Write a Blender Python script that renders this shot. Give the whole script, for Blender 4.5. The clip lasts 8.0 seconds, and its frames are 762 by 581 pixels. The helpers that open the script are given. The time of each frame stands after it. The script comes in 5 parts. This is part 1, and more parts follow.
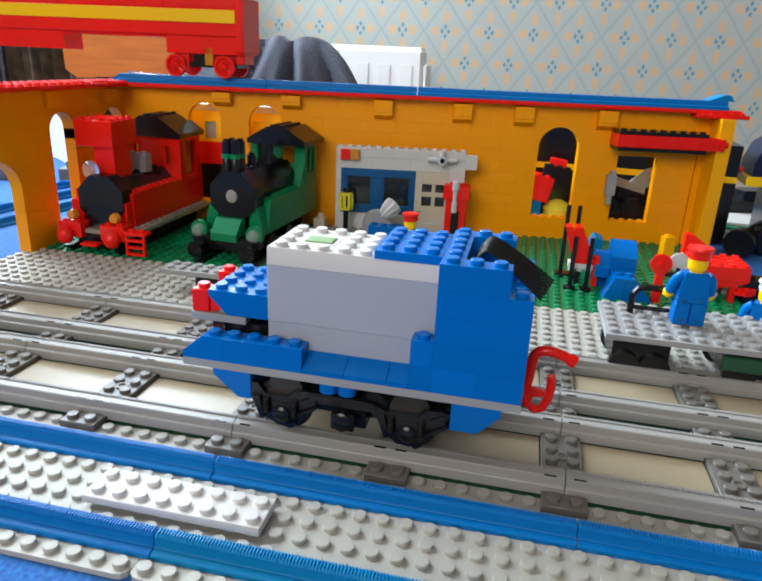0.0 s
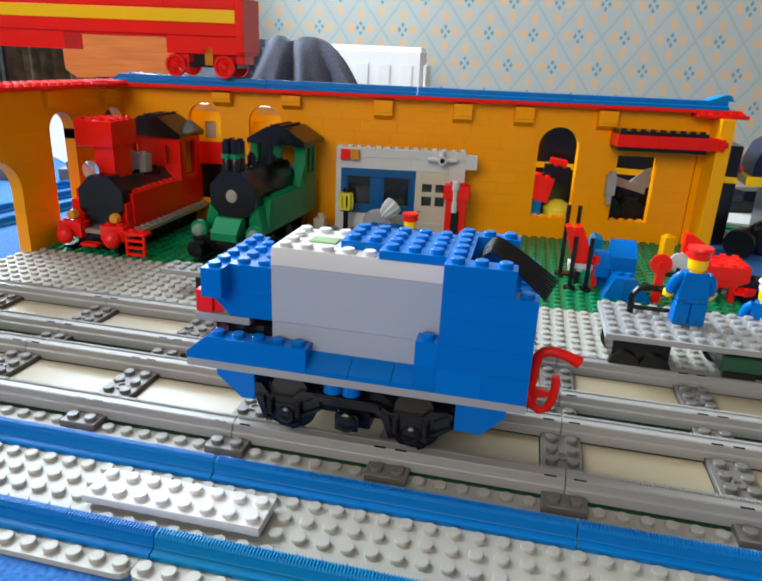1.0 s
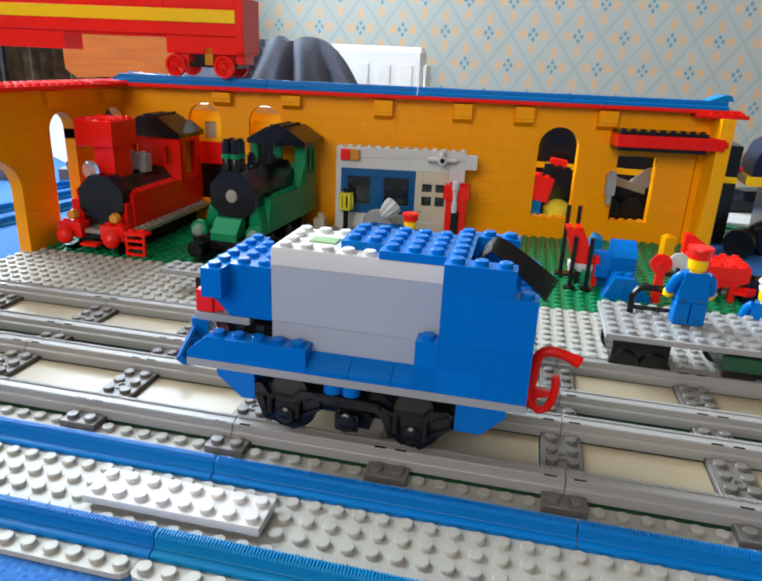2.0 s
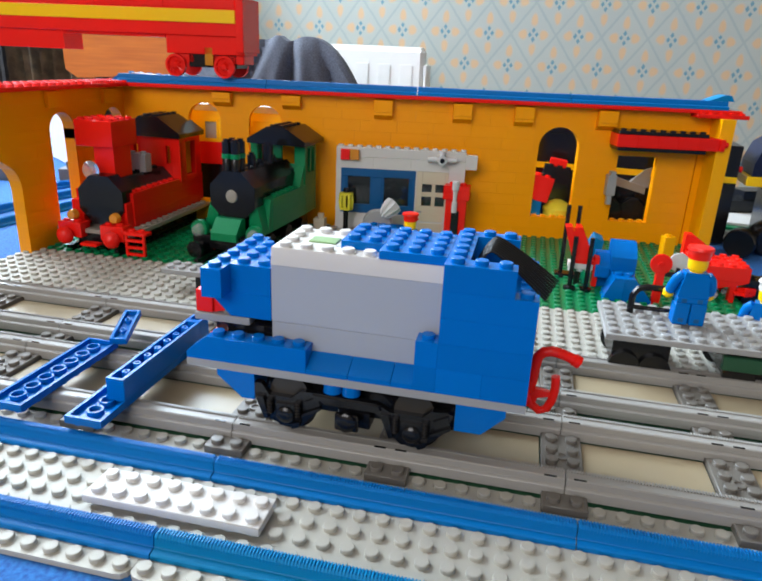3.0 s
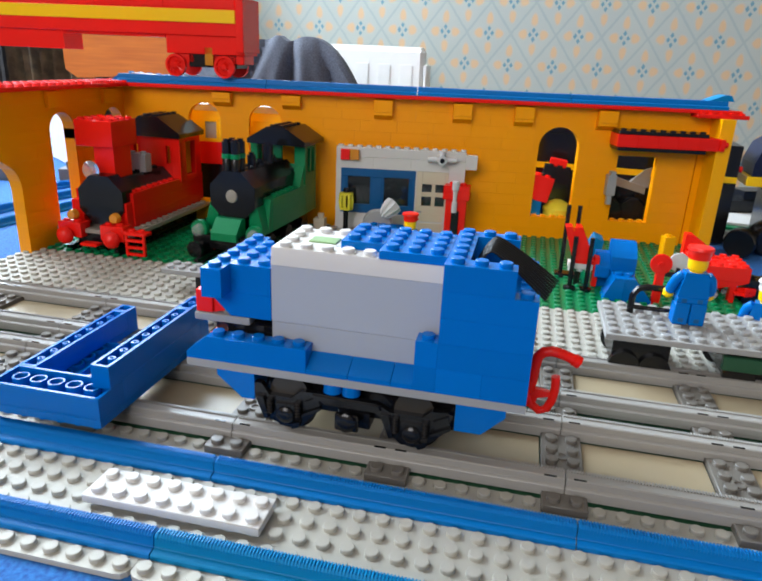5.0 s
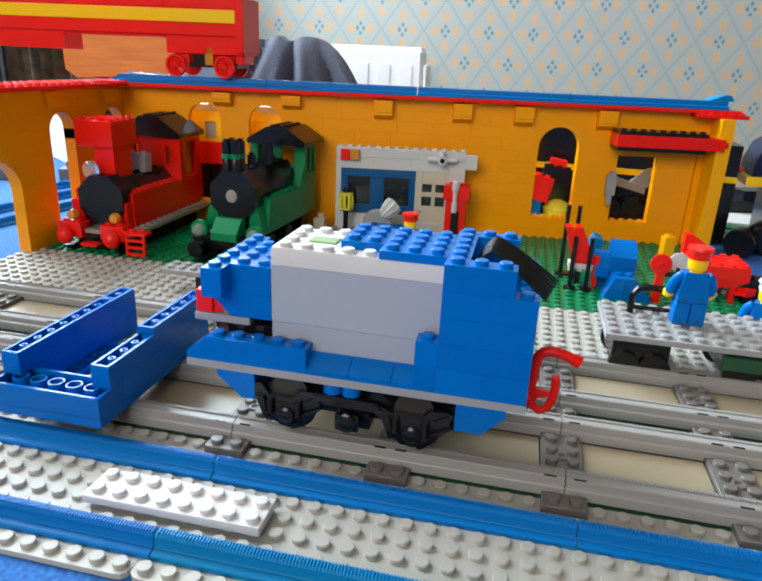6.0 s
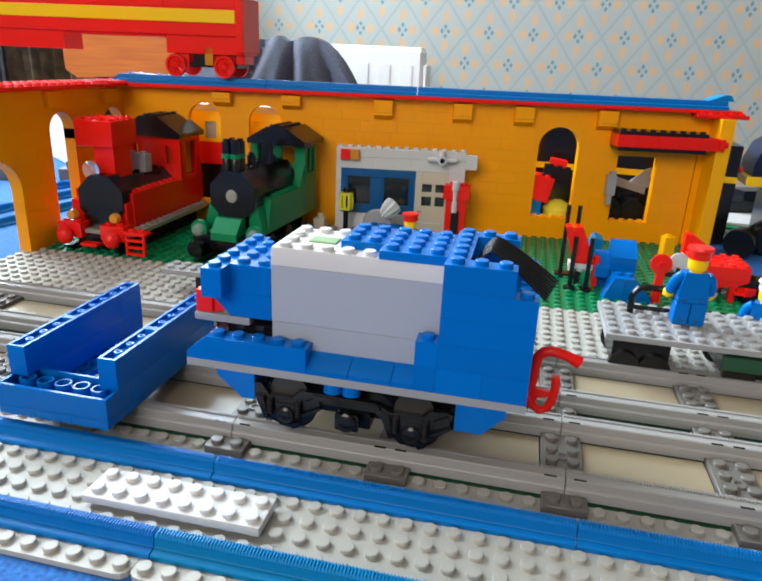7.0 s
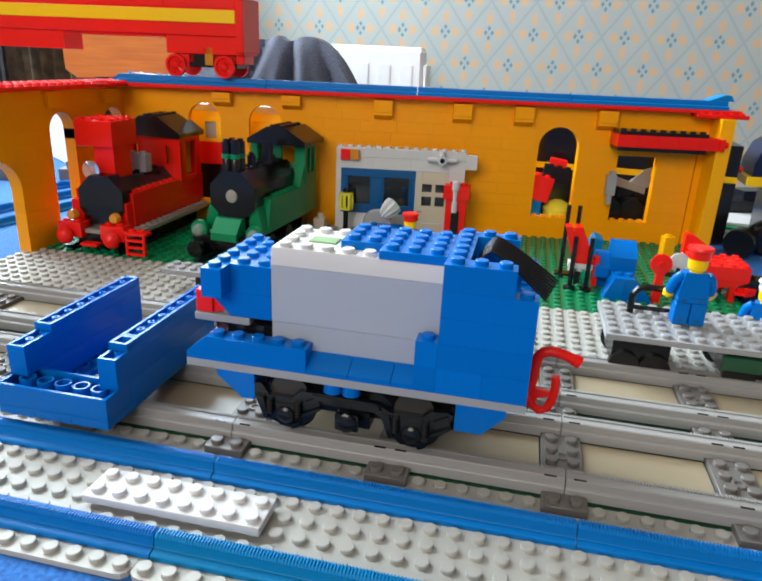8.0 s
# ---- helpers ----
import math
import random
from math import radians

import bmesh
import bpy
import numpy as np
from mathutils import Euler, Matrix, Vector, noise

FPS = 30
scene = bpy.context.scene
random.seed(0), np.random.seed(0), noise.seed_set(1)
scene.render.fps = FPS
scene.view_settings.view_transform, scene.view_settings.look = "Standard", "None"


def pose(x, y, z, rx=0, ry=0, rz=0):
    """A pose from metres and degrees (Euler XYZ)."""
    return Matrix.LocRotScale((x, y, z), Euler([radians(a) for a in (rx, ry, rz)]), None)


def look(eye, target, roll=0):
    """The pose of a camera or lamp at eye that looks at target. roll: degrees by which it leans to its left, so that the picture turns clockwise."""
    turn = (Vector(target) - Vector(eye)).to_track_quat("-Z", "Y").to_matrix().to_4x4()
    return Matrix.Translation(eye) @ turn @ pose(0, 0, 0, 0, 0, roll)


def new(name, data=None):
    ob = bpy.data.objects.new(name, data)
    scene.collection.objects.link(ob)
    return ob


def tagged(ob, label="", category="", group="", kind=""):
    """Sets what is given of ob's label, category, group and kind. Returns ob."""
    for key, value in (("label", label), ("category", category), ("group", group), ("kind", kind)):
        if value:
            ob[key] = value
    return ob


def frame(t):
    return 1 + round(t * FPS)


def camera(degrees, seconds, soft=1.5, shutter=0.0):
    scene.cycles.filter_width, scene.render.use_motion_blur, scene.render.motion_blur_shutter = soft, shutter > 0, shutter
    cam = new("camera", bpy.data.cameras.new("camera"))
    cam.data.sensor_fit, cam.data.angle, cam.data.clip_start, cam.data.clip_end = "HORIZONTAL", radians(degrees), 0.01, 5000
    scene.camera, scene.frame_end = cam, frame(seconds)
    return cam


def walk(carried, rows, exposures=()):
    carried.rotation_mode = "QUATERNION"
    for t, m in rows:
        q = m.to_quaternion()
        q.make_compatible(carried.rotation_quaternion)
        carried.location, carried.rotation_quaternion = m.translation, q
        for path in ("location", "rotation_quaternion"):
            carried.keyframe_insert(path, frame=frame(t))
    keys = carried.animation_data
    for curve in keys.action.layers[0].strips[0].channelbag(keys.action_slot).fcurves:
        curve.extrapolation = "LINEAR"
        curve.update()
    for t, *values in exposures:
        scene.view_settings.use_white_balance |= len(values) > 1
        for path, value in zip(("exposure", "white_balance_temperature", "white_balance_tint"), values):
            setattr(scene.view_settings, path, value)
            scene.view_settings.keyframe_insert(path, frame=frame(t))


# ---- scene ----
import functools

# All lengths below are in studs of 8 mm; U turns them into metres.
U = 0.008

# ---------------------------------------------------------------- camera
cam = camera(61.15, 8.0, soft=2.0)
EYE = Vector((8.123, -16.877, 18.37))
YAW, PITCH, ROLL = 0.2093, 1.2251, 0.0455
AIM = Euler((PITCH, 0, YAW)).to_matrix() @ Vector((0, 0, -1))
VIEW = look(EYE * U, (EYE + AIM * 20) * U, math.degrees(ROLL))
walk(cam, [(0.0, VIEW), (8.0, VIEW)], [(0.0, 0.17), (1.5, 0.22), (4.5, 0.27), (8.0, 0.32)])

# ---------------------------------------------------------------- light
world = bpy.data.worlds.new("sky")
scene.world = world
world.use_nodes = True
wn, wl = world.node_tree.nodes, world.node_tree.links
sky = wn.new("ShaderNodeTexSky")
sky.sky_type, sky.sun_disc = "NISHITA", False
sky.sun_elevation, sky.sun_rotation = radians(38), radians(-70)
wl.new(sky.outputs[0], wn["Background"].inputs[0])
wn["Background"].inputs[1].default_value = 0.12


def area_light(name, at, to, w, h, watts, tone):
    """Daylight of a window, and the added rear fill, as an area lamp in its opening."""
    data = bpy.data.lights.new(name, "AREA")
    data.shape, data.size, data.size_y, data.energy, data.color = "RECTANGLE", w, h, watts, tone
    ob = new(name, data)
    ob.matrix_world = look(Vector(at), Vector(to))
    return ob


area_light("daylight_west_window", (-1.39, 0.72, 1.12), (0.0, 0.95, 0.3), 1.05, 0.98, 66, (0.74, 0.87, 1.0))
area_light("daylight_north_window", (-1.0, 1.31, 0.90), (-0.85, 0.0, 0.35), 0.76, 0.95, 38, (0.68, 0.84, 1.0))
# added fill from behind the camera; brightens the faces turned to it
area_light("rear_fill", (-0.45, -1.87, 1.12), (-0.1, 0.3, 0.0), 1.4, 1.0, 25, (1.0, 0.96, 0.945))


# ---------------------------------------------------------------- materials
def material(name, build):
    m = bpy.data.materials.new(name)
    m.use_nodes = True
    build(m.node_tree.nodes, m.node_tree.links, m.node_tree.nodes["Principled BSDF"])
    return m


def plastic(name, rgb, rough=0.24, vary=0.07, wear=0.12, alpha=None, ior=1.4):
    """Moulded toy-brick plastic: even colour, a little toning from piece to piece, dust and fine scratches."""
    def build(n, l, b):
        tex = n.new("ShaderNodeTexCoord")
        info = n.new("ShaderNodeObjectInfo")
        big = n.new("ShaderNodeTexNoise")
        big.inputs["Scale"].default_value, big.inputs["Detail"].default_value = 60, 4
        l.new(tex.outputs["Object"], big.inputs["Vector"])
        fine = n.new("ShaderNodeTexNoise")
        fine.inputs["Scale"].default_value, fine.inputs["Detail"].default_value = 900, 3
        l.new(tex.outputs["Object"], fine.inputs["Vector"])
        hue = n.new("ShaderNodeHueSaturation")
        hue.inputs["Color"].default_value = (*rgb, 1)
        tone = n.new("ShaderNodeMath")
        tone.operation = "MULTIPLY_ADD"
        tone.inputs[1].default_value, tone.inputs[2].default_value = vary, 1 - vary / 2
        l.new(info.outputs["Random"], tone.inputs[0])
        l.new(tone.outputs[0], hue.inputs["Value"])
        mix = n.new("ShaderNodeMix")
        mix.data_type = "RGBA"
        l.new(big.outputs[0], mix.inputs[0])
        l.new(hue.outputs[0], mix.inputs[6])
        dusty = n.new("ShaderNodeMix")
        dusty.data_type = "RGBA"
        dusty.inputs[0].default_value = wear
        dusty.inputs[7].default_value = (0.42, 0.40, 0.36, 1)
        l.new(hue.outputs[0], dusty.inputs[6])
        l.new(dusty.outputs[2], mix.inputs[7])
        l.new(mix.outputs[2], b.inputs["Base Color"])
        r = n.new("ShaderNodeMapRange")
        r.inputs[3].default_value, r.inputs[4].default_value = rough * 0.88, rough * 1.18
        l.new(fine.outputs[0], r.inputs[0])
        l.new(r.outputs[0], b.inputs["Roughness"])
        bump = n.new("ShaderNodeBump")
        bump.inputs["Strength"].default_value, bump.inputs["Distance"].default_value = 0.025, 0.0003
        l.new(big.outputs[0], bump.inputs["Height"])
        l.new(bump.outputs[0], b.inputs["Normal"])
        b.inputs["IOR"].default_value = ior
        if alpha is not None:
            b.inputs["Transmission Weight"].default_value = alpha
    return material(name, build)


def cloth(name, a, b2, scale, rough=0.95):
    """Woven cloth or carpet with pile."""
    def build(n, l, b):
        tex = n.new("ShaderNodeTexCoord")
        ns = n.new("ShaderNodeTexNoise")
        ns.inputs["Scale"].default_value, ns.inputs["Detail"].default_value = scale, 8
        l.new(tex.outputs["Object"], ns.inputs["Vector"])
        ramp = n.new("ShaderNodeValToRGB")
        ramp.color_ramp.elements[0].position, ramp.color_ramp.elements[1].position = 0.35, 0.68
        ramp.color_ramp.elements[0].color, ramp.color_ramp.elements[1].color = (*a, 1), (*b2, 1)
        l.new(ns.outputs[0], ramp.inputs[0])
        l.new(ramp.outputs[0], b.inputs["Base Color"])
        bump = n.new("ShaderNodeBump")
        bump.inputs["Strength"].default_value, bump.inputs["Distance"].default_value = 0.6, 0.001
        l.new(ns.outputs[0], bump.inputs["Height"])
        l.new(bump.outputs[0], b.inputs["Normal"])
        b.inputs["Roughness"].default_value = rough
    return material(name, build)


BLUE = plastic("blue_plastic", (0.0, 0.135, 0.48), 0.2, vary=0.17, wear=0.0, ior=1.24)
RAILBLUE = plastic("rail_blue_plastic", (0.0, 0.155, 0.46), 0.42, wear=0.0, ior=1.26)
OLDBLUE = plastic("aged_blue_plastic", (0.0, 0.19, 0.42), 0.42, wear=0.0, ior=1.26)
WHITE = plastic("white_plastic", (0.60, 0.58, 0.55), 0.48, wear=0.05, ior=1.28)
# battery box grey, darkened to hold the shade on its side
BATTERY = plastic("shaded_battery_plastic", (0.37, 0.39, 0.42), 0.32, wear=0.05)
TAN = plastic("light_grey_plastic", (0.43, 0.415, 0.36), 0.46, wear=0.1, ior=1.3)
PALE = plastic("pale_grey_plastic", (0.31, 0.31, 0.30), 0.34, wear=0.1)
GREY = plastic("rail_grey_plastic", (0.28, 0.27, 0.25), 0.4, wear=0.14, ior=1.48)
TIE = plastic("sleeper_grey_plastic", (0.135, 0.122, 0.105), 0.32, wear=0.1)
DULL = plastic("dull_grey_plastic", (0.27, 0.245, 0.205), 0.34, wear=0.12)
RUBBER = plastic("black_cable_rubber", (0.012, 0.011, 0.01), 0.5, wear=0.0, ior=1.3)
BRASS = plastic("dark_motor_metal", (0.028, 0.023, 0.017), 0.22, wear=0.0)
BLACK = plastic("black_plastic", (0.006, 0.006, 0.007), 0.2, wear=0.0, ior=1.42)
RED = plastic("red_plastic", (0.84, 0.012, 0.006), 0.22, wear=0.0, ior=1.36)
YELLOW = plastic("yellow_plastic", (0.95, 0.345, 0.0), 0.3, vary=0.04, wear=0.0, ior=1.32)
# YELLOW made brighter: the light on the corner pier is in this colour
LITYELLOW = plastic("lit_yellow_plastic", (0.96, 0.43, 0.0), 0.3, vary=0.04, wear=0.0, ior=1.35)
LIGHTYELLOW = plastic("bright_yellow_plastic", (0.93, 0.56, 0.0), 0.28, wear=0.0)
GREEN = plastic("green_plastic", (0.0, 0.19, 0.065), 0.28, wear=0.0)
DARKGREEN = plastic("dark_green_plastic", (0.008, 0.07, 0.03), 0.3, wear=0.05)
BEIGE = plastic("beige_plastic", (0.60, 0.52, 0.38), 0.3, wear=0.1)
PANEL = plastic("smooth_panel_plastic", (0.33, 0.262, 0.16), 0.3, wear=0.12, ior=1.5)
LIME = plastic("button_green_plastic", (0.20, 0.34, 0.13), 0.4)
DEEPBLUE = plastic("window_blue_plastic", (0.004, 0.085, 0.24), 0.3, wear=0.0)
NAVY = plastic("navy_plastic", (0.012, 0.018, 0.045), 0.3, wear=0.0, ior=1.2)
CLEAR = plastic("clear_plastic", (0.82, 0.84, 0.83), 0.05, alpha=0.78)
CLEARYELLOW = plastic("clear_yellow_plastic", (0.95, 0.82, 0.04), 0.1, alpha=0.25)
CLEARORANGE = plastic("clear_orange_plastic", (0.95, 0.38, 0.01), 0.12, alpha=0.4)
SILVER = plastic("silver_plastic", (0.55, 0.55, 0.55), 0.25)
CARPET = cloth("blue_table_cloth", (0.008, 0.07, 0.26), (0.02, 0.16, 0.45), 500)
DENIM = cloth("dark_jacket_cloth", (0.05, 0.054, 0.07), (0.105, 0.11, 0.135), 420)


def wallpaper(n, l, b):
    """Faded cream paper with a diamond trellis, blue florets on its crossings and orange sprays between."""
    tex = n.new("ShaderNodeTexCoord")
    sep = n.new("ShaderNodeSeparateXYZ")
    l.new(tex.outputs["Object"], sep.inputs[0])

    def math_node(op, a, c=None, d=None):
        m = n.new("ShaderNodeMath")
        m.operation = op
        for k, v in enumerate((a, c, d)):
            if v is None:
                continue
            if isinstance(v, (int, float)):
                m.inputs[k].default_value = v
            else:
                l.new(v, m.inputs[k])
        return m.outputs[0]

    wob = n.new("ShaderNodeTexNoise")
    wob.inputs["Scale"].default_value = 60
    l.new(tex.outputs["Object"], wob.inputs["Vector"])
    jig = math_node("MULTIPLY_ADD", wob.outputs[0], 0.05, -0.025)
    gx = math_node("DIVIDE", sep.outputs[0], WP_W)
    gz = math_node("DIVIDE", sep.outputs[2], WP_H)
    a = math_node("ADD", math_node("ADD", gx, gz), jig)
    c = math_node("SUBTRACT", math_node("SUBTRACT", gx, gz), jig)
    pa = math_node("PINGPONG", a, 0.5)
    pc = math_node("PINGPONG", c, 0.5)
    edge = math_node("MAXIMUM", pa, pc)
    trellis = math_node("GREATER_THAN", edge, 0.468)
    # floret: four small lozenges round a pale middle
    def near(v, centre, half):
        return math_node("LESS_THAN", math_node("ABSOLUTE", math_node("SUBTRACT", v, centre)), half)
    ring = math_node("MULTIPLY", near(pa, 0.075, 0.043), near(pc, 0.075, 0.043))
    # pale orange petals above, below and beside it
    mid = math_node("DIVIDE", math_node("SUBTRACT", math_node("MULTIPLY", math_node("ADD", pa, pc), 0.5), 0.235), 0.108)
    side = math_node("DIVIDE", math_node("SUBTRACT", pa, pc), 0.165)
    taper = math_node("MULTIPLY_ADD", mid, 0.28, 1.0)
    wide = math_node("MULTIPLY", side, taper)
    size = math_node("SQRT", math_node("ADD", math_node("MULTIPLY", mid, mid), math_node("MULTIPLY", wide, wide)))
    spray_map = n.new("ShaderNodeMapRange")
    spray_map.inputs[1].default_value, spray_map.inputs[2].default_value = 1.12, 0.62
    l.new(size, spray_map.inputs[0])
    spray = spray_map.outputs[0]
    ns = n.new("ShaderNodeTexNoise")
    ns.inputs["Scale"].default_value, ns.inputs["Detail"].default_value = 14, 5
    l.new(tex.outputs["Object"], ns.inputs["Vector"])

    def over(base, rgb, fac):
        m = n.new("ShaderNodeMix")
        m.data_type = "RGBA"
        l.new(fac, m.inputs[0])
        if isinstance(base, tuple):
            m.inputs[6].default_value = (*base, 1)
        else:
            l.new(base, m.inputs[6])
        m.inputs[7].default_value = (*rgb, 1)
        return m.outputs[2]

    col = over((0.40, 0.44, 0.42), (0.46, 0.485, 0.44), ns.outputs[0])
    col = over(col, (0.27, 0.35, 0.37), math_node("MULTIPLY", trellis, 0.42))
    col = over(col, (0.66, 0.42, 0.22), math_node("MULTIPLY", spray, 0.85))
    col = over(col, (0.10, 0.26, 0.35), math_node("MULTIPLY", ring, 0.85))
    l.new(col, b.inputs["Base Color"])
    b.inputs["Roughness"].default_value = 0.75


WP_W, WP_H = 0.0946, 0.128
WALLPAPER = material("trellis_wallpaper", wallpaper)


def simple(name, rgb, rough, scale=20, amount=0.25, metal=0.0):
    """A painted or natural surface with two scales of toning."""
    def build(n, l, b):
        tex = n.new("ShaderNodeTexCoord")
        ns = n.new("ShaderNodeTexNoise")
        ns.inputs["Scale"].default_value, ns.inputs["Detail"].default_value = scale, 8
        l.new(tex.outputs["Object"], ns.inputs["Vector"])
        m = n.new("ShaderNodeMix")
        m.data_type = "RGBA"
        l.new(ns.outputs[0], m.inputs[0])
        m.inputs[6].default_value = (*[v * (1 - amount) for v in rgb], 1)
        m.inputs[7].default_value = (*[min(1, v * (1 + amount)) for v in rgb], 1)
        l.new(m.outputs[2], b.inputs["Base Color"])
        b.inputs["Roughness"].default_value, b.inputs["Metallic"].default_value = rough, metal
    return material(name, build)


PAINT = simple("beige_wall_paint", (0.40, 0.335, 0.26), 0.7, 3, 0.06)
ENAMEL = simple("white_radiator_enamel", (0.80, 0.80, 0.78), 0.35, 8, 0.04)
FLOORING = simple("brown_floor_boards", (0.20, 0.12, 0.07), 0.5, 9, 0.3)


def wood_grain(n, l, b):
    tex = n.new("ShaderNodeTexCoord")
    mp = n.new("ShaderNodeMapping")
    mp.inputs["Scale"].default_value = (4, 4, 60)
    l.new(tex.outputs["Object"], mp.inputs[0])
    ns = n.new("ShaderNodeTexNoise")
    ns.inputs["Scale"].default_value, ns.inputs["Detail"].default_value = 3, 8
    l.new(mp.outputs[0], ns.inputs["Vector"])
    ramp = n.new("ShaderNodeValToRGB")
    ramp.color_ramp.elements[0].color, ramp.color_ramp.elements[1].color = (0.30, 0.065, 0.008, 1), (0.62, 0.17, 0.02, 1)
    l.new(ns.outputs[0], ramp.inputs[0])
    l.new(ramp.outputs[0], b.inputs["Base Color"])
    b.inputs["Roughness"].default_value = 0.35


WOOD = material("varnished_pine", wood_grain)
DARK = cloth("dark_curtain_cloth", (0.008, 0.008, 0.01), (0.035, 0.03, 0.028), 25)
TWINE = cloth("brown_curtain_cloth", (0.06, 0.045, 0.03), (0.16, 0.12, 0.07), 40)


# ---------------------------------------------------------------- geometry
class Shape:
    """Vertices and faces in studs, gathered piece by piece."""

    def __init__(self):
        self.v, self.f = [], []

    def add(self, verts, faces):
        k = len(self.v)
        self.v += verts
        self.f += [tuple(i + k for i in f) for f in faces]
        return self

    def box(self, x0, y0, z0, x1, y1, z1, c=0.042):
        """A box with chamfered edges."""
        c = min(c, (x1 - x0) / 3, (y1 - y0) / 3, (z1 - z0) / 3)
        if c <= 0.004:
            v = [(x, y, z) for x in (x0, x1) for y in (y0, y1) for z in (z0, z1)]
            return self.add(v, [(0, 1, 3, 2), (4, 6, 7, 5), (0, 4, 5, 1), (2, 3, 7, 6), (0, 2, 6, 4), (1, 5, 7, 3)])
        lo, hi = (x0, y0, z0), (x1, y1, z1)
        v, idx = [], {}
        for s in ((a, b, d) for a in (0, 1) for b in (0, 1) for d in (0, 1)):
            for axis in range(3):
                p = [(hi[k] - c if s[k] else lo[k] + c) for k in range(3)]
                p[axis] = hi[axis] if s[axis] else lo[axis]
                idx[s, axis] = len(v)
                v.append(tuple(p))
        f = []
        for axis in range(3):
            o = [k for k in range(3) if k != axis]
            for side in (0, 1):
                ring = []
                for a, b in ((0, 0), (1, 0), (1, 1), (0, 1)):
                    s = [0, 0, 0]
                    s[axis], s[o[0]], s[o[1]] = side, a, b
                    ring.append(idx[tuple(s), axis])
                flip = (side == 1) == (axis == 1)
                f.append(tuple(reversed(ring)) if flip else tuple(ring))
        for axis in range(3):
            o = [k for k in range(3) if k != axis]
            for a in (0, 1):
                for b in (0, 1):
                    s0, s1 = [0, 0, 0], [0, 0, 0]
                    s1[axis] = 1
                    for s in (s0, s1):
                        s[o[0]], s[o[1]] = a, b
                    s0, s1 = tuple(s0), tuple(s1)
                    f.append((idx[s0, o[0]], idx[s1, o[0]], idx[s1, o[1]], idx[s0, o[1]]))
        for s in ((a, b, d) for a in (0, 1) for b in (0, 1) for d in (0, 1)):
            f.append((idx[s, 0], idx[s, 1], idx[s, 2]))
        return self.add(v, f)

    def prism(self, outline, axis, a, b):
        """An outline extruded along axis 'x', 'y' or 'z' from a to b."""
        n = len(outline)

        def at(p, q):
            return {"x": (q, p[0], p[1]), "y": (p[0], q, p[1]), "z": (p[0], p[1], q)}[axis]
        v = [at(p, a) for p in outline] + [at(p, b) for p in outline]
        f = [tuple(range(n)), tuple(range(2 * n - 1, n - 1, -1))]
        f += [(i, i + n, (i + 1) % n + n, (i + 1) % n) for i in range(n)]
        return self.add(v, f)

    def turned(self, profile, centre=(0, 0, 0), axis="z", n=14, close=True):
        """A profile of (radius, height) turned about an axis through centre."""
        v, f = [], []
        for r, h in profile:
            for k in range(n):
                t = 2 * math.pi * k / n
                p = {"z": (r * math.cos(t), r * math.sin(t), h), "x": (h, r * math.cos(t), r * math.sin(t)),
                     "y": (r * math.sin(t), h, r * math.cos(t))}[axis]
                v.append(tuple(a + b for a, b in zip(p, centre)))
        m = len(profile)
        for j in range(m - 1):
            for k in range(n):
                f.append((j * n + k, j * n + (k + 1) % n, (j + 1) * n + (k + 1) % n, (j + 1) * n + k))
        if close:
            f.append(tuple(range(n - 1, -1, -1)))
            f.append(tuple((m - 1) * n + k for k in range(n)))
        return self.add(v, f)

    def stud(self, x, y, z, n=14, r=0.30, h=0.2125):
        return self.turned([(r, -0.01), (r, h - 0.035), (r - 0.035, h)], (x, y, z), n=n)

    def tube(self, path, r, n=8):
        """A round bar along a path of points."""
        pts = [Vector(q) for q in path]
        v, f = [], []
        side = None
        for i, q in enumerate(pts):
            d = (pts[min(i + 1, len(pts) - 1)] - pts[max(i - 1, 0)]).normalized()
            if side is None:
                side = d.orthogonal().normalized()
            side = (side - d * side.dot(d)).normalized()
            up = d.cross(side)
            for k in range(n):
                t = 2 * math.pi * k / n
                v.append(tuple(q + (side * math.cos(t) + up * math.sin(t)) * r))
        for i in range(len(pts) - 1):
            for k in range(n):
                f.append((i * n + k, i * n + (k + 1) % n, (i + 1) * n + (k + 1) % n, (i + 1) * n + k))
        f.append(tuple(range(n - 1, -1, -1)))
        f.append(tuple((len(pts) - 1) * n + k for k in range(n)))
        return self.add(v, f)

    def mesh(self, name, mat, smooth=False):
        me = bpy.data.meshes.new(name)
        me.from_pydata([(x * U, y * U, z * U) for x, y, z in self.v], [], self.f)
        bm = bmesh.new()
        bm.from_mesh(me)
        bmesh.ops.recalc_face_normals(bm, faces=bm.faces)
        bm.to_mesh(me)
        bm.free()
        me.materials.append(mat)
        if smooth:
            me.shade_smooth()
            me.set_sharp_from_angle(angle=radians(38))
        return me


def at(x, y, z, rz=0, rx=0, ry=0):
    """A pose given in studs and degrees."""
    return pose(x * U, y * U, z * U, rx, ry, rz)


def thing(name, x, y, z, label, category, group="", rz=0, kind=""):
    """An empty at the base of a thing, that carries its parts."""
    ob = new(name)
    ob.empty_display_size = 0.01
    ob.matrix_basis = at(x, y, z, rz)
    return tagged(ob, label, category, group, kind)


